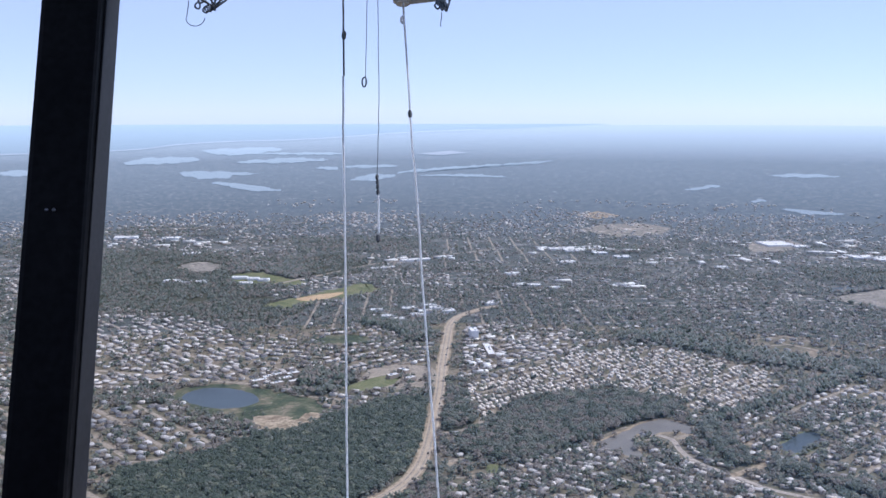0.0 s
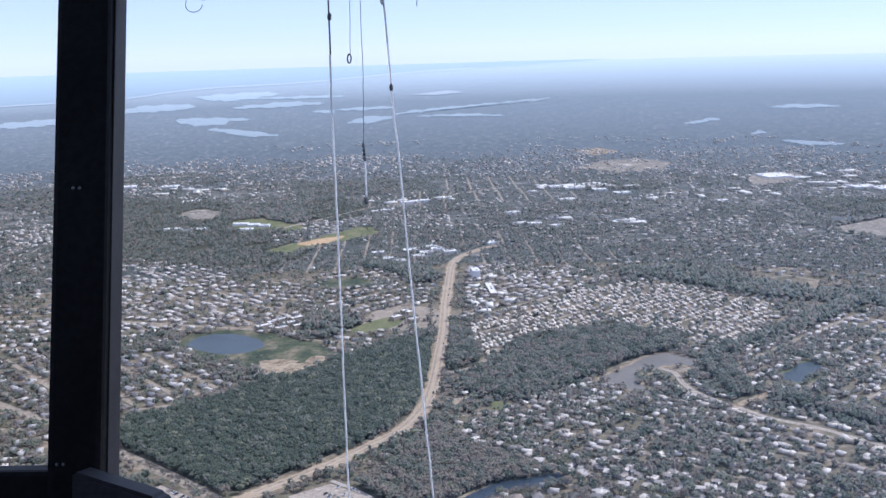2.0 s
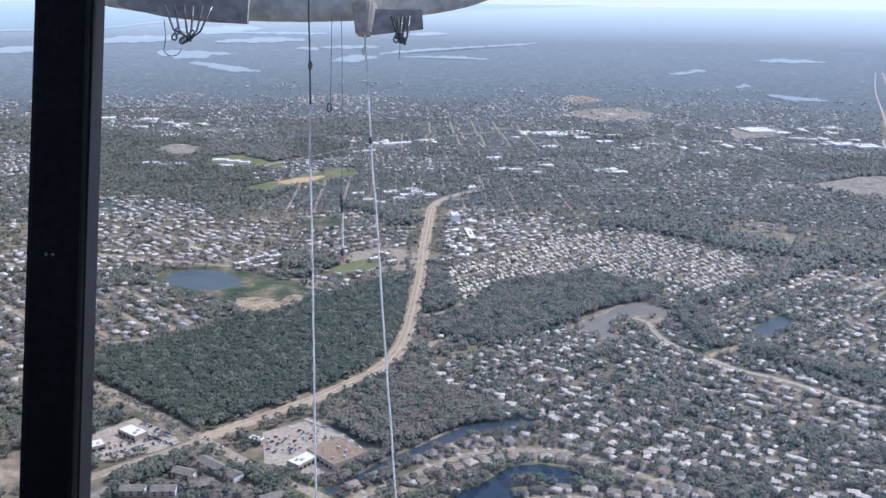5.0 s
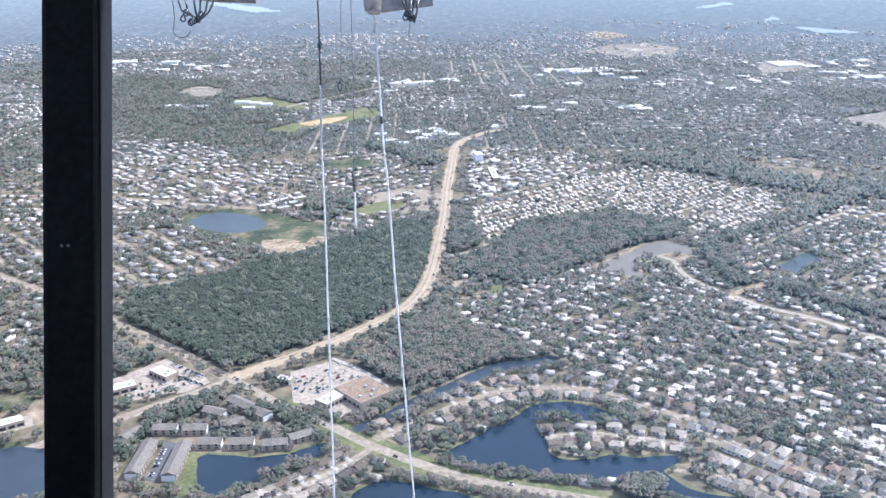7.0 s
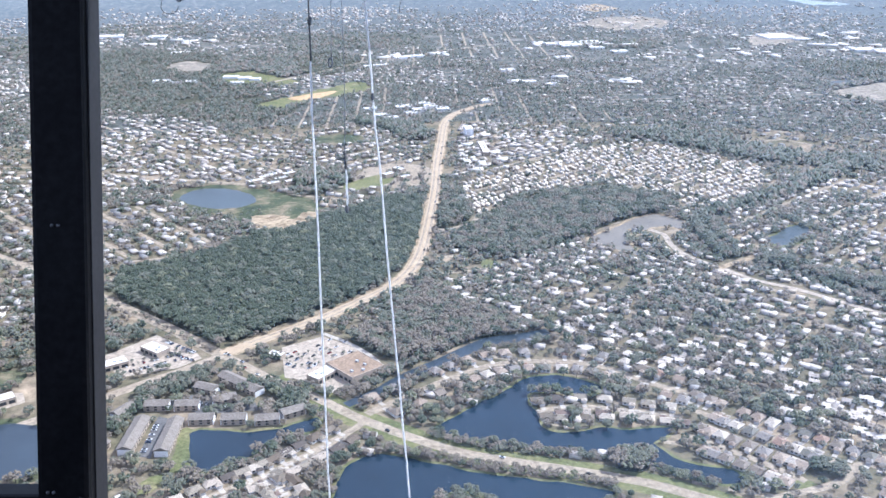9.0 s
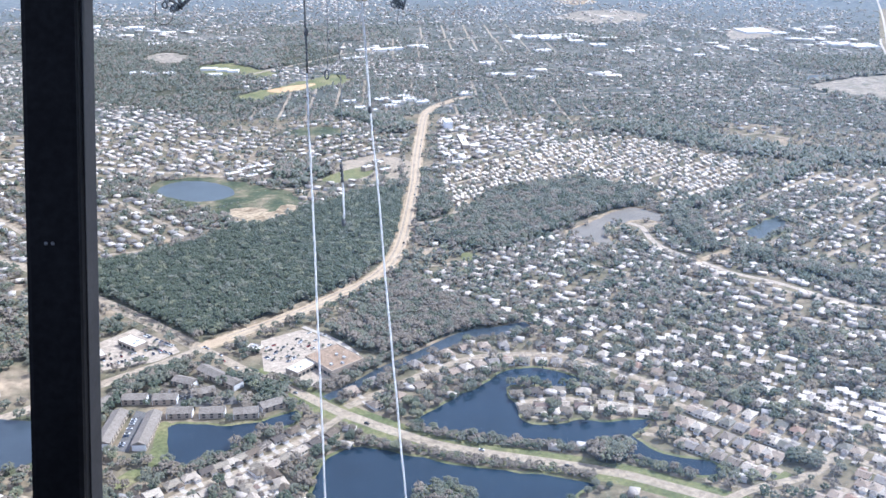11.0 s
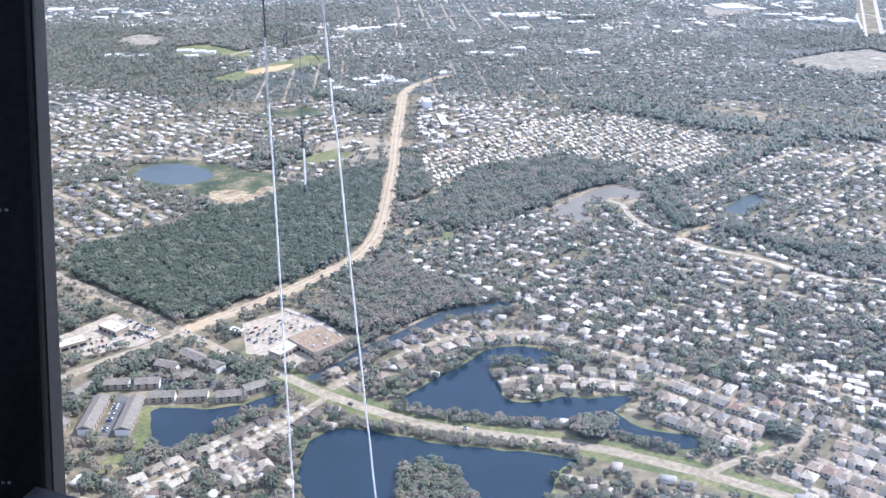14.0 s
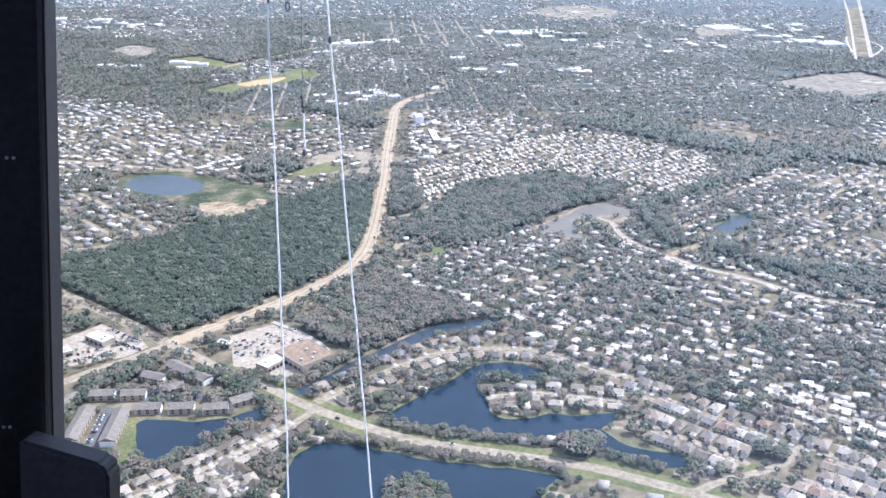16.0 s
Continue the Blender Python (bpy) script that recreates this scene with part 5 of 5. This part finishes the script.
# pale roofs of the far towns, thinning toward the coast
n = 2600
az, dd = np.radians(rng.uniform(-30, 36, n)), 2900 * np.exp(rng.uniform(0, 1, n) * 0.36)
px_, py_ = EYE[0] + dd * np.sin(az), EYE[1] + dd * np.cos(az)
patch = np.array([noise.noise((a / 330, b / 330, 5.0)) for a, b in zip(px_, py_)])
ok = (patch + 0.25 * np.clip((3400 - dd) / 500, -1, 1) > 0.12 * rng.normal(size=n)) & ~((np.degrees(az) > 25.9) & (np.degrees(az) < 28.4))
px_, py_, dd = px_[ok], py_[ok], dd[ok]
spot = on_land(px_, py_)
small = np.hypot(spot[:, 0] - EYE[0], spot[:, 1] - EYE[1]) / dd * rng.uniform(0.7, 1.25, len(dd))
scatter("far_town", COTTAGES, np.column_stack([spot, rng.uniform(0, 360, len(dd)), small, small, small]), [FAR_PALE, WALLS_FAR], "scattered pale roofs of distant towns among woods", "houses")


def tree_thing(seed, leaf, label):
    t = tagged(new("tree"), label, "tree", "trees by the lakes")
    v, f = clump_set(150, 0.43, 0.095, seed, 0.25)
    part("crown", mesh_of("crown", v, f, leaf, None, True), None, t)
    v, f = trunk_set(seed, 5, 0.55)
    part("trunk", mesh_of("trunk", v, f, BARK), None, t)
    return t


KINDS = [(1, PINE, "dark green pine standing among houses"), (2, OAK, "broad green oak near the water"), (3, BARE, "grey leafless tree in winter"), (4, BARE, "grey leafless tree in winter"), (5, OLIVE, "olive green broadleaf tree"), (6, OAK, "broad green oak near the water")]
trees = []
for n, k in enumerate(near):
    h = float(rng.uniform(4.5, 8.5))
    m = pose(x[k], y[k], 0.0, 0, 0, float(rng.uniform(0, 360))) @ Matrix.Diagonal((h * 1.05, h * 1.05, h, 1))
    if n < len(KINDS):
        t = tree_thing(*KINDS[n])
        t.matrix_basis = m
        trees.append(t)
    else:
        t = copy_thing(trees[int(rng.integers(0, len(trees)))], Matrix.Identity(4))
        t.matrix_basis = m
# clumps along the banks
def bank_trees(line, off, step, share, text, hmin=3, hmax=8):
    c = smooth(line, step)
    t = np.gradient(c, axis=0)
    n = np.stack([-t[:, 1], t[:, 0]], 1) / np.linalg.norm(t, axis=1, keepdims=True)
    p = np.concatenate([c + n * o + rng.normal(0, 1.2, c.shape) for o in off])
    grow("bank_trees", p[:, 0], p[:, 1], rng.uniform(hmin, hmax, len(p)), 1.1, MID, share, text)


bank_trees([(6, 636), (26, 625), (57, 613), (84, 607), (111, 601), (140, 592), (168, 577), (196, 560)], (-2, 1, 3.5), 3.2, [0.1, 0.3, 0.55, 0.05], "row of grey-green shrubs between lake and parkway", 2.5, 6)
bank_trees([(-30, 616), (10, 601), (40, 588), (66, 581), (98, 573), (128, 561)], (-1, 1.5, 4), 4, [0.05, 0.2, 0.7, 0.05], "row of leafless trees along the parkway bank", 2.5, 6)
bank_trees([tuple(q) for q in canal_line[1::4]], (12, 16, 20), 4.5, [0.06, 0.2, 0.74, 0.0], "row of trees along the canal", 3, 6.5)
bank_trees([tuple(q) for q in canal_line[1::4]], (-11, -15), 4.5, [0.05, 0.2, 0.75, 0.0], "row of trees along the canal", 2.5, 5)
bank_trees([(-128, 718), (-112, 702), (-96, 690)], (-6, -1, 3), 4, [0.2, 0.6, 0.2, 0.0], "dark trees along the road", 6, 10)
bank_trees([(-200, 700), (-170, 697), (-140, 680)], (-7, 4), 8, [0.1, 0.35, 0.5, 0.05], "bare and green trees between the apartment blocks", 5, 9)
bank_trees([(-228, 700), (-205, 722), (-185, 742)], (-7, 0, 6), 6, [0.15, 0.6, 0.2, 0.05], "dark oaks between road and apartment blocks", 6, 10)
bank_trees([(-250, 640), (-243, 660), (-232, 694)], (-10, -4), 7, [0.15, 0.5, 0.3, 0.05], "oaks beside the apartment blocks", 6, 10)
bank_trees([(-170, 590), (-150, 590), (-128, 604), (-110, 624), (-96, 635)], (-3, -7), 6, [0.05, 0.25, 0.65, 0.05], "grey leafless trees along the lake bank", 4, 9)
bank_trees([(-128, 680), (-112, 684), (-96, 680), (-84, 670)], (-3, 3), 6, [0.1, 0.55, 0.35, 0.0], "dark trees between parkway and lake", 5, 9)
bank_trees([(-182, 790), (-206, 813), (-243, 849), (-276, 880)], (7,), 6, [0.05, 0.4, 0.5, 0.05], "small street trees along the sandy road", 2.5, 4.5)
for k in range(4):
    bank_trees([(-120 + 9.5 * k, 762 + 8.3 * k), (-100 + 9.5 * k, 748 + 8.3 * k)], (1.5,), 5, [0.0, 0.7, 0.3, 0.0], "small trees on a parking lot island", 1.8, 3.2)
for k in range(4):
    bank_trees([(-263 + 8 * k, 757 + 12 * k), (-220 + 6 * k, 777 + 2 * k)], (0,), 9, [0.0, 0.7, 0.3, 0.0], "small trees on a parking lot island", 1.8, 3.5)
bank_trees([(-104, 720), (-90, 711), (-76, 703)], (-4, 0), 4, [0.2, 0.7, 0.1, 0.0], "dark hedge trees behind the store", 4, 7)
bank_trees([(206, 712), (231, 687), (256, 665), (283, 640), (309, 616), (335, 590), (400, 525)], (0,), 3.5, [0.3, 0.6, 0.1, 0.0], "dark clipped hedge behind the house rows", 2, 3.5)
bank_trees([(278, 579), (284, 574), (291, 570)], (-4, 0, 4), 4, [0.2, 0.7, 0.1, 0.0], "dark oak clump among the house rows", 6, 9)
bank_trees([(-345, 1225), (-300, 1200), (-250, 1175), (-205, 1185)], (-9, 0, 10), 9, [0.1, 0.5, 0.1, 0.3], "low shrubs in the marsh", 1.5, 3.5)
ribbon("street", [(211, 532), (233, 544), (249, 549), (270, 555), (289, 564), (302, 577), (312, 583), (324, 572), (345, 553), (400, 505)], 7, STREET, 0.15, "pale looping street past the house rows", "road")
POINT = [(6, 545), (13, 558), (26, 563), (38, 556), (46, 542), (52, 525), (52, 500), (6, 500)]
sheet("headland", POINT, GRASS, 0.3, "wooded headland reaching into the lake", "headland", grid=False)
x, y = spots(4, 62, 500, 576, 4.2)
ok = inside(smooth(POINT, 4, True), x, y) & (rng.random(len(x)) < 0.8)
grow("wood", x[ok], y[ok], rng.uniform(4, 8, ok.sum()), 1.0, MID, [0.1, 0.45, 0.35, 0.1], "trees on the wooded headland", 0.2)
OAKS = [(135, 584), (140, 597), (153, 599), (160, 588), (148, 579)]
sheet("islet", OAKS, LITTER, 0.32, "wooded islet at the narrows", "islet", grid=False)
x, y = spots(134, 161, 579, 600, 4)
ok = inside(smooth(OAKS, 4, True), x, y)
grow("wood", x[ok], y[ok], rng.uniform(8, 13, ok.sum()), 1.0, MID, [0.1, 0.5, 0.35, 0.05], "clump of large oaks at the narrows", 0.2)

# ---- parked cars ----
def car():
    c = tagged(new("car"), "parked car with dark windows", "car", "cars parked on the lots")
    part("body", boxed(-2.1, 2.1, -0.85, 0.85, 0.3, 0.95, 0.15), CARS, c)
    part("cabin", boxed(-1.2, 1.0, -0.75, 0.75, 0.93, 1.45, 0.2), GLASS, c, "dark glazed cabin")
    for x in (-1.4, 1.4):
        for y in (-0.8, 0.8):
            bm = bmesh.new()
            bmesh.ops.create_cone(bm, cap_ends=True, segments=10, radius1=0.33, radius2=0.33, depth=0.2, matrix=pose(x, y, 0.33, 90))
            part("wheel", bm, TYRE, c)
    return c


first = car()
first.matrix_basis = pose(-105, 775, 0.16, 0, 0, 51)
spaces = []
for k in range(6):
    for q in range(11):
        spaces.append((-122 + k * 9.5 + q * 2.1, 757 + k * 8.3 + q * -1.75 + 3, 51)) if rng.random() < 0.2 else None
for q in range(16):
    spaces.append((-257 + q * 2.6, 758 + q * 1.5, 122)), spaces.append((-251 + q * 2.6, 749 + q * 1.5, 122))
for q in range(14):
    spaces.append((-225 + q * 1.8, 783 - q * 1.2, 122)), spaces.append((-233 + q * 2.4, 806 - q * 1.9, 52))
for q in range(12):
    spaces.append((-206, 620 + q * 3.4, 0)), spaces.append((-198 + q * 4, 697 - q * 1.2, 90))
lot_poly = np.array(LOT, float)
for k in range(9):
    for q in range(22):
        a, b = -135 + k * 7.5 * 0.777 + q * 2.9 * 0.629, 740 + k * 7.5 * 0.629 - q * 2.9 * 0.777 + 30
        clear = math.hypot(a + 58, b - 742) > 29 and math.hypot(a + 85, b - 731) > 15 and math.hypot(a + 129, b - 771) > 10
        if clear and inside(lot_poly, np.array(a), np.array(b)) and rng.random() < 0.12:
            spaces.append((a, b, 39))
for x, y, t in spaces:
    if rng.random() < 0.6:
        copy_thing(first, pose(x, y, 0.16, 0, 0, t + (180 if rng.random() < 0.5 else 0)))
parkway_line = smooth(SE, 8)
for s in (1, 2, 3, 4, 6, 9, 14, 22, 31, 38):
    p, d = parkway_line[s], parkway_line[s + 1] - parkway_line[s]
    n = np.array([-d[1], d[0]]) / np.linalg.norm(d) * (2.4 if s % 2 else -2.4)
    copy_thing(first, pose(p[0] + n[0], p[1] + n[1], 0.42, 0, 0, math.degrees(math.atan2(d[1], d[0]))))
for s in (60, 95, 140, 178, 230):
    p, d = main_line[s % len(main_line)], main_line[(s + 1) % len(main_line)] - main_line[s % len(main_line)]
    copy_thing(first, pose(p[0] + 3, p[1], 0.22, 0, 0, math.degrees(math.atan2(d[1], d[0]))))

# ---- the airship's own parts, in its own leaning frame: x right, y up, -z ahead ----
SHIP = held(*EYE, HEADING, DIP, LEAN)


def fixed(name, label, category):
    ob = tagged(new(name), label, category)
    ob.matrix_basis = SHIP
    return ob


# Unseen cabin panels, added to limit the sky light on the window post.
gondola = tagged(fixed("gondola_shell", "unseen cabin shell added to keep sky light off the window post", "gondola"), kind="structure")
for nm, q in (("floor_panel", (-2.4, 1.7, -1.66, -1.6, -2.1, 1.5)), ("roof_panel", (-2.4, 1.7, 1.7, 1.76, -2.1, 1.5)), ("side_panel", (-2.46, -2.4, -1.6, -0.5, -2.1, 1.5)), ("side_panel", (1.7, 1.76, -1.6, -0.5, -2.1, 1.5)), ("corner_post", (-2.46, -2.34, -0.5, 1.7, 1.44, 1.56)), ("corner_post", (1.64, 1.76, -0.5, 1.7, 1.44, 1.56)), ("back_panel", (-2.46, 1.76, -1.66, -0.2, 1.5, 1.56))):
    part(nm, boxed(*q, 0.01), PANEL, gondola)
frame_thing = fixed("gondola_window_frame", "black window post and charcoal sill of the gondola", "window frame")
post = boxed(-0.857, -0.742, -1.6, 1.7, -2.12, -2.0, 0.012)
part("post", post, BLACK, frame_thing)
part("seal", boxed(-0.742, -0.738, -1.6, 1.7, -2.10, -2.03, 0.0015), PANEL, frame_thing, "thin dark rubber seal")
part("rail", boxed(-2.4, -0.85, -1.6, -0.538, -2.12, -2.02, 0.012), BLACK, frame_thing)
bm = bmesh.new()
pts = [(-0.765, -0.525), (-0.60, -0.578), (-0.583, -0.6), (-0.583, -1.6), (-0.765, -1.6)]
fr = [bm.verts.new((a, b, -1.9)) for a, b in pts]
bk = [bm.verts.new((a, b, -1.99)) for a, b in pts]
bm.faces.new(fr), bm.faces.new(bk[::-1])
for k in range(5):
    bm.faces.new((fr[k], bk[k], bk[(k + 1) % 5], fr[(k + 1) % 5]))
bmesh.ops.bevel(bm, geom=bm.edges[:], offset=0.008, segments=2, affect="EDGES")
part("sill_panel", bm, PANEL, frame_thing, "sloping charcoal sill panel")
for sx_, sy_ in ((-0.812, 0.056), (-0.798, 0.056), (-0.833, -0.524), (-0.82, -0.524)):
    bm = bmesh.new()
    bmesh.ops.create_uvsphere(bm, u_segments=10, v_segments=6, radius=0.004, matrix=Matrix.Translation((sx_, sy_, -1.999)))
    part("rivet", bm, STEEL, frame_thing, "small bright rivet")

pane = part("pane", boxed(-0.735, 1.69, -1.58, 1.68, -2.09, -2.084), PANE, frame_thing, "clear window pane with an added bluish haze film")
pane.visible_shadow = False
pane = part("pane", boxed(-2.39, -0.86, -0.54, 1.68, -2.09, -2.084), PANE, frame_thing, "clear window pane with an added bluish haze film")
pane.visible_shadow = False


def tube(points, radius, material, name, parent, label="", taper=1.0, sides=8):
    """A round cord through points."""
    p = [Vector(q) for q in points]
    bm = bmesh.new()
    rings_ = []
    for k, q in enumerate(p):
        d = (p[min(k + 1, len(p) - 1)] - p[max(k - 1, 0)]).normalized()
        a = d.cross(Vector((0, 0, 1)))
        a = a.normalized() if a.length > 1e-4 else Vector((1, 0, 0))
        b = d.cross(a)
        rad = radius * (1 + (taper - 1) * k / (len(p) - 1))
        rings_.append([bm.verts.new(q + (a * math.cos(s * 2 * math.pi / sides) + b * math.sin(s * 2 * math.pi / sides)) * rad) for s in range(sides)])
    for u, v in zip(rings_, rings_[1:]):
        for s in range(sides):
            bm.faces.new((u[s], u[(s + 1) % sides], v[(s + 1) % sides], v[s]))
    bm.faces.new(rings_[0][::-1]), bm.faces.new(rings_[-1])
    for f in bm.faces:
        f.smooth = True
    return part(name, bm, material, parent, label)


def hang(x0, y0, x1, y1, z, n=24, sway=0.004, seed=0):
    r = np.random.default_rng(seed)
    t = np.linspace(0, 1, n)
    bow = np.sin(t * math.pi) * sway + np.cumsum(r.normal(0, 0.0007, n))
    return [(x0 + (x1 - x0) * a + b, y0 + (y1 - y0) * a, z) for a, b in zip(t, bow)]


def knot(name, x, y, z, rad, material, parent):
    bm = bmesh.new()
    bmesh.ops.create_icosphere(bm, subdivisions=2, radius=rad, matrix=Matrix.Translation((x, y, z)) @ Matrix.Diagonal((1, 1.9, 1, 1)))
    for v in bm.verts:
        v.co += Vector(v.co - Vector((x, y, z))) * 0.25 * noise.noise(v.co * 300)
    part(name, bm, material, parent)


ROPE_Z = -2.4
rope_a = fixed("handling_line", "long white handling line hanging from the airship's bow", "rope")
tube(hang(-0.326, 0.80, -0.313, 0.46, ROPE_Z, 10, 0.001, 1), 0.0023, DARKCORD, "upper_cord", rope_a, "dark upper end of the line")
tube(hang(-0.313, 0.46, -0.243, -1.55, ROPE_Z, 48, 0.003, 2), 0.0024, CORD, "cord", rope_a)
knot("knot", -0.314, 0.56, ROPE_Z, 0.006, DARKCORD, rope_a)
rope_b = fixed("handling_line", "long white handling line under the tan nose cone", "rope")
tube(hang(-0.178, 0.655, 0.011, -1.55, ROPE_Z, 48, 0.003, 3), 0.0024, CORD, "cord", rope_b)
knot("knot", -0.177, 0.60, ROPE_Z, 0.006, CORD, rope_b)
knot("knot", -0.155, 0.37, ROPE_Z, 0.0055, DARKCORD, rope_b)
rope_c = fixed("drop_line", "thin grey line with a dark weighted end", "rope")
tube(hang(-0.248, 0.80, -0.232, 0.23, ROPE_Z - 0.05, 20, 0.006, 4), 0.0009, GREYCORD, "cord", rope_c)
tube(hang(-0.232, 0.23, -0.226, 0.09, ROPE_Z - 0.05, 12, 0.003, 5), 0.0024, CORD, "weighted_end", rope_c, "pale weighted end")
for k in range(4):
    knot("knot", -0.232 + 0.001 * k, 0.23 - 0.012 * k, ROPE_Z - 0.05, 0.0042, DARKCORD, rope_c)
knot("knot", -0.226, 0.085, ROPE_Z - 0.05, 0.0055, DARKCORD, rope_c)
rope_d = fixed("drop_line", "short thin line ending in a metal loop", "rope")
tube(hang(-0.262, 0.80, -0.268, 0.475, ROPE_Z - 0.05, 14, -0.004, 6), 0.0009, GREYCORD, "cord", rope_d)
tube([(-0.268 + 0.005 * math.sin(a), 0.463 + 0.012 * math.cos(a), ROPE_Z - 0.05) for a in np.linspace(0, 2 * math.pi, 16)], 0.002, STEEL, "loop", rope_d)

SHIP = SHIP @ Matrix.Translation((0.022, 0.15, 0))      # the bow stands a little higher
nose = fixed("airship_nose", "cream airship nose with grey flaps and a tan cone", "airship nose")
bm = bmesh.new()
bmesh.ops.create_uvsphere(bm, u_segments=40, v_segments=20, radius=1, matrix=Matrix.Translation((-0.45, 0.641, -2.47)) @ Matrix.Diagonal((0.60, 0.10, 0.05, 1)))
for f in bm.faces:
    f.smooth = True
part("envelope", bm, FABRIC, nose)


def flap(points, z0, z1, label):
    bm = bmesh.new()
    fr_ = [bm.verts.new((a, b, z0)) for a, b in points]
    bk_ = [bm.verts.new((a, b, z1)) for a, b in points]
    bm.faces.new(fr_), bm.faces.new(bk_[::-1])
    for k in range(len(points)):
        bm.faces.new((fr_[k], bk_[k], bk_[(k + 1) % len(points)], fr_[(k + 1) % len(points)]))
    part("flap", bm, FLAP, nose, label)


flap([(-0.85, 0.64), (-0.83, 0.556), (-0.72, 0.534), (-0.60, 0.522), (-0.50, 0.519), (-0.495, 0.64)], -2.42, -2.40, "dark grey fabric flap")
flap([(-0.185, 0.56), (-0.18, 0.497), (-0.048, 0.515), (-0.052, 0.56)], -2.42, -2.40, "dark grey fabric flap")
bm = bmesh.new()
bmesh.ops.create_cone(bm, cap_ends=True, segments=20, radius1=0.022, radius2=0.034, depth=0.085, matrix=Matrix.Translation((-0.2, 0.535, -2.41)) @ pose(0, 0, 0, -90))
bmesh.ops.bevel(bm, geom=bm.edges[:], offset=0.006, segments=2, affect="EDGES")
part("nose_cone", bm, TANCONE, nose, "tan fabric cone")


def shackles(x, top, drop, wide, seed, text):
    s = fixed("shackle_cluster", text, "rigging")
    r = np.random.default_rng(seed)
    for k in range(6):
        a = x + wide * (k / 5 - 0.5) * 1.6
        mid = (x + wide * (k / 5 - 0.5) * 0.9 + r.normal(0, 0.004), top - drop * 0.55, -2.385 + r.normal(0, 0.006))
        tube([(a, top + 0.02, -2.39), mid, (x + r.normal(0, 0.006), top - drop * r.uniform(0.8, 1.0), -2.385)], 0.0027, STEEL if k % 2 else DARKCORD, "strap", s)
    for k in range(5):
        cx_, cy_ = x + r.normal(0, wide * 0.22), top - drop * r.uniform(0.55, 0.95)
        tube([(cx_ + 0.006 * math.sin(a), cy_ + 0.008 * math.cos(a), -2.38 + 0.003 * math.sin(2 * a)) for a in np.linspace(0, 2 * math.pi, 12)], 0.0022, STEEL, "ring", s)
    return s


left_rig = shackles(-0.648, 0.535, 0.08, 0.075, 11, "tangled dark shackles and straps hanging from the bow")
tube(hang(-0.71, 0.52, -0.708, 0.445, -2.39, 8, 0.002, 12), 0.001, DARKCORD, "wire", left_rig)
tube([(-0.708 + 0.022 * (1 - math.cos(a)), 0.445 - 0.02 * math.sin(a), -2.39) for a in np.linspace(0, math.pi, 10)], 0.001, DARKCORD, "wire", left_rig)
right_rig = shackles(-0.107, 0.52, 0.055, 0.03, 13, "small dark shackle cluster hanging from the bow")
tube(hang(-0.107, 0.465, -0.105, 0.43, -2.39, 6, 0.001, 14), 0.001, DARKCORD, "wire", right_rig)
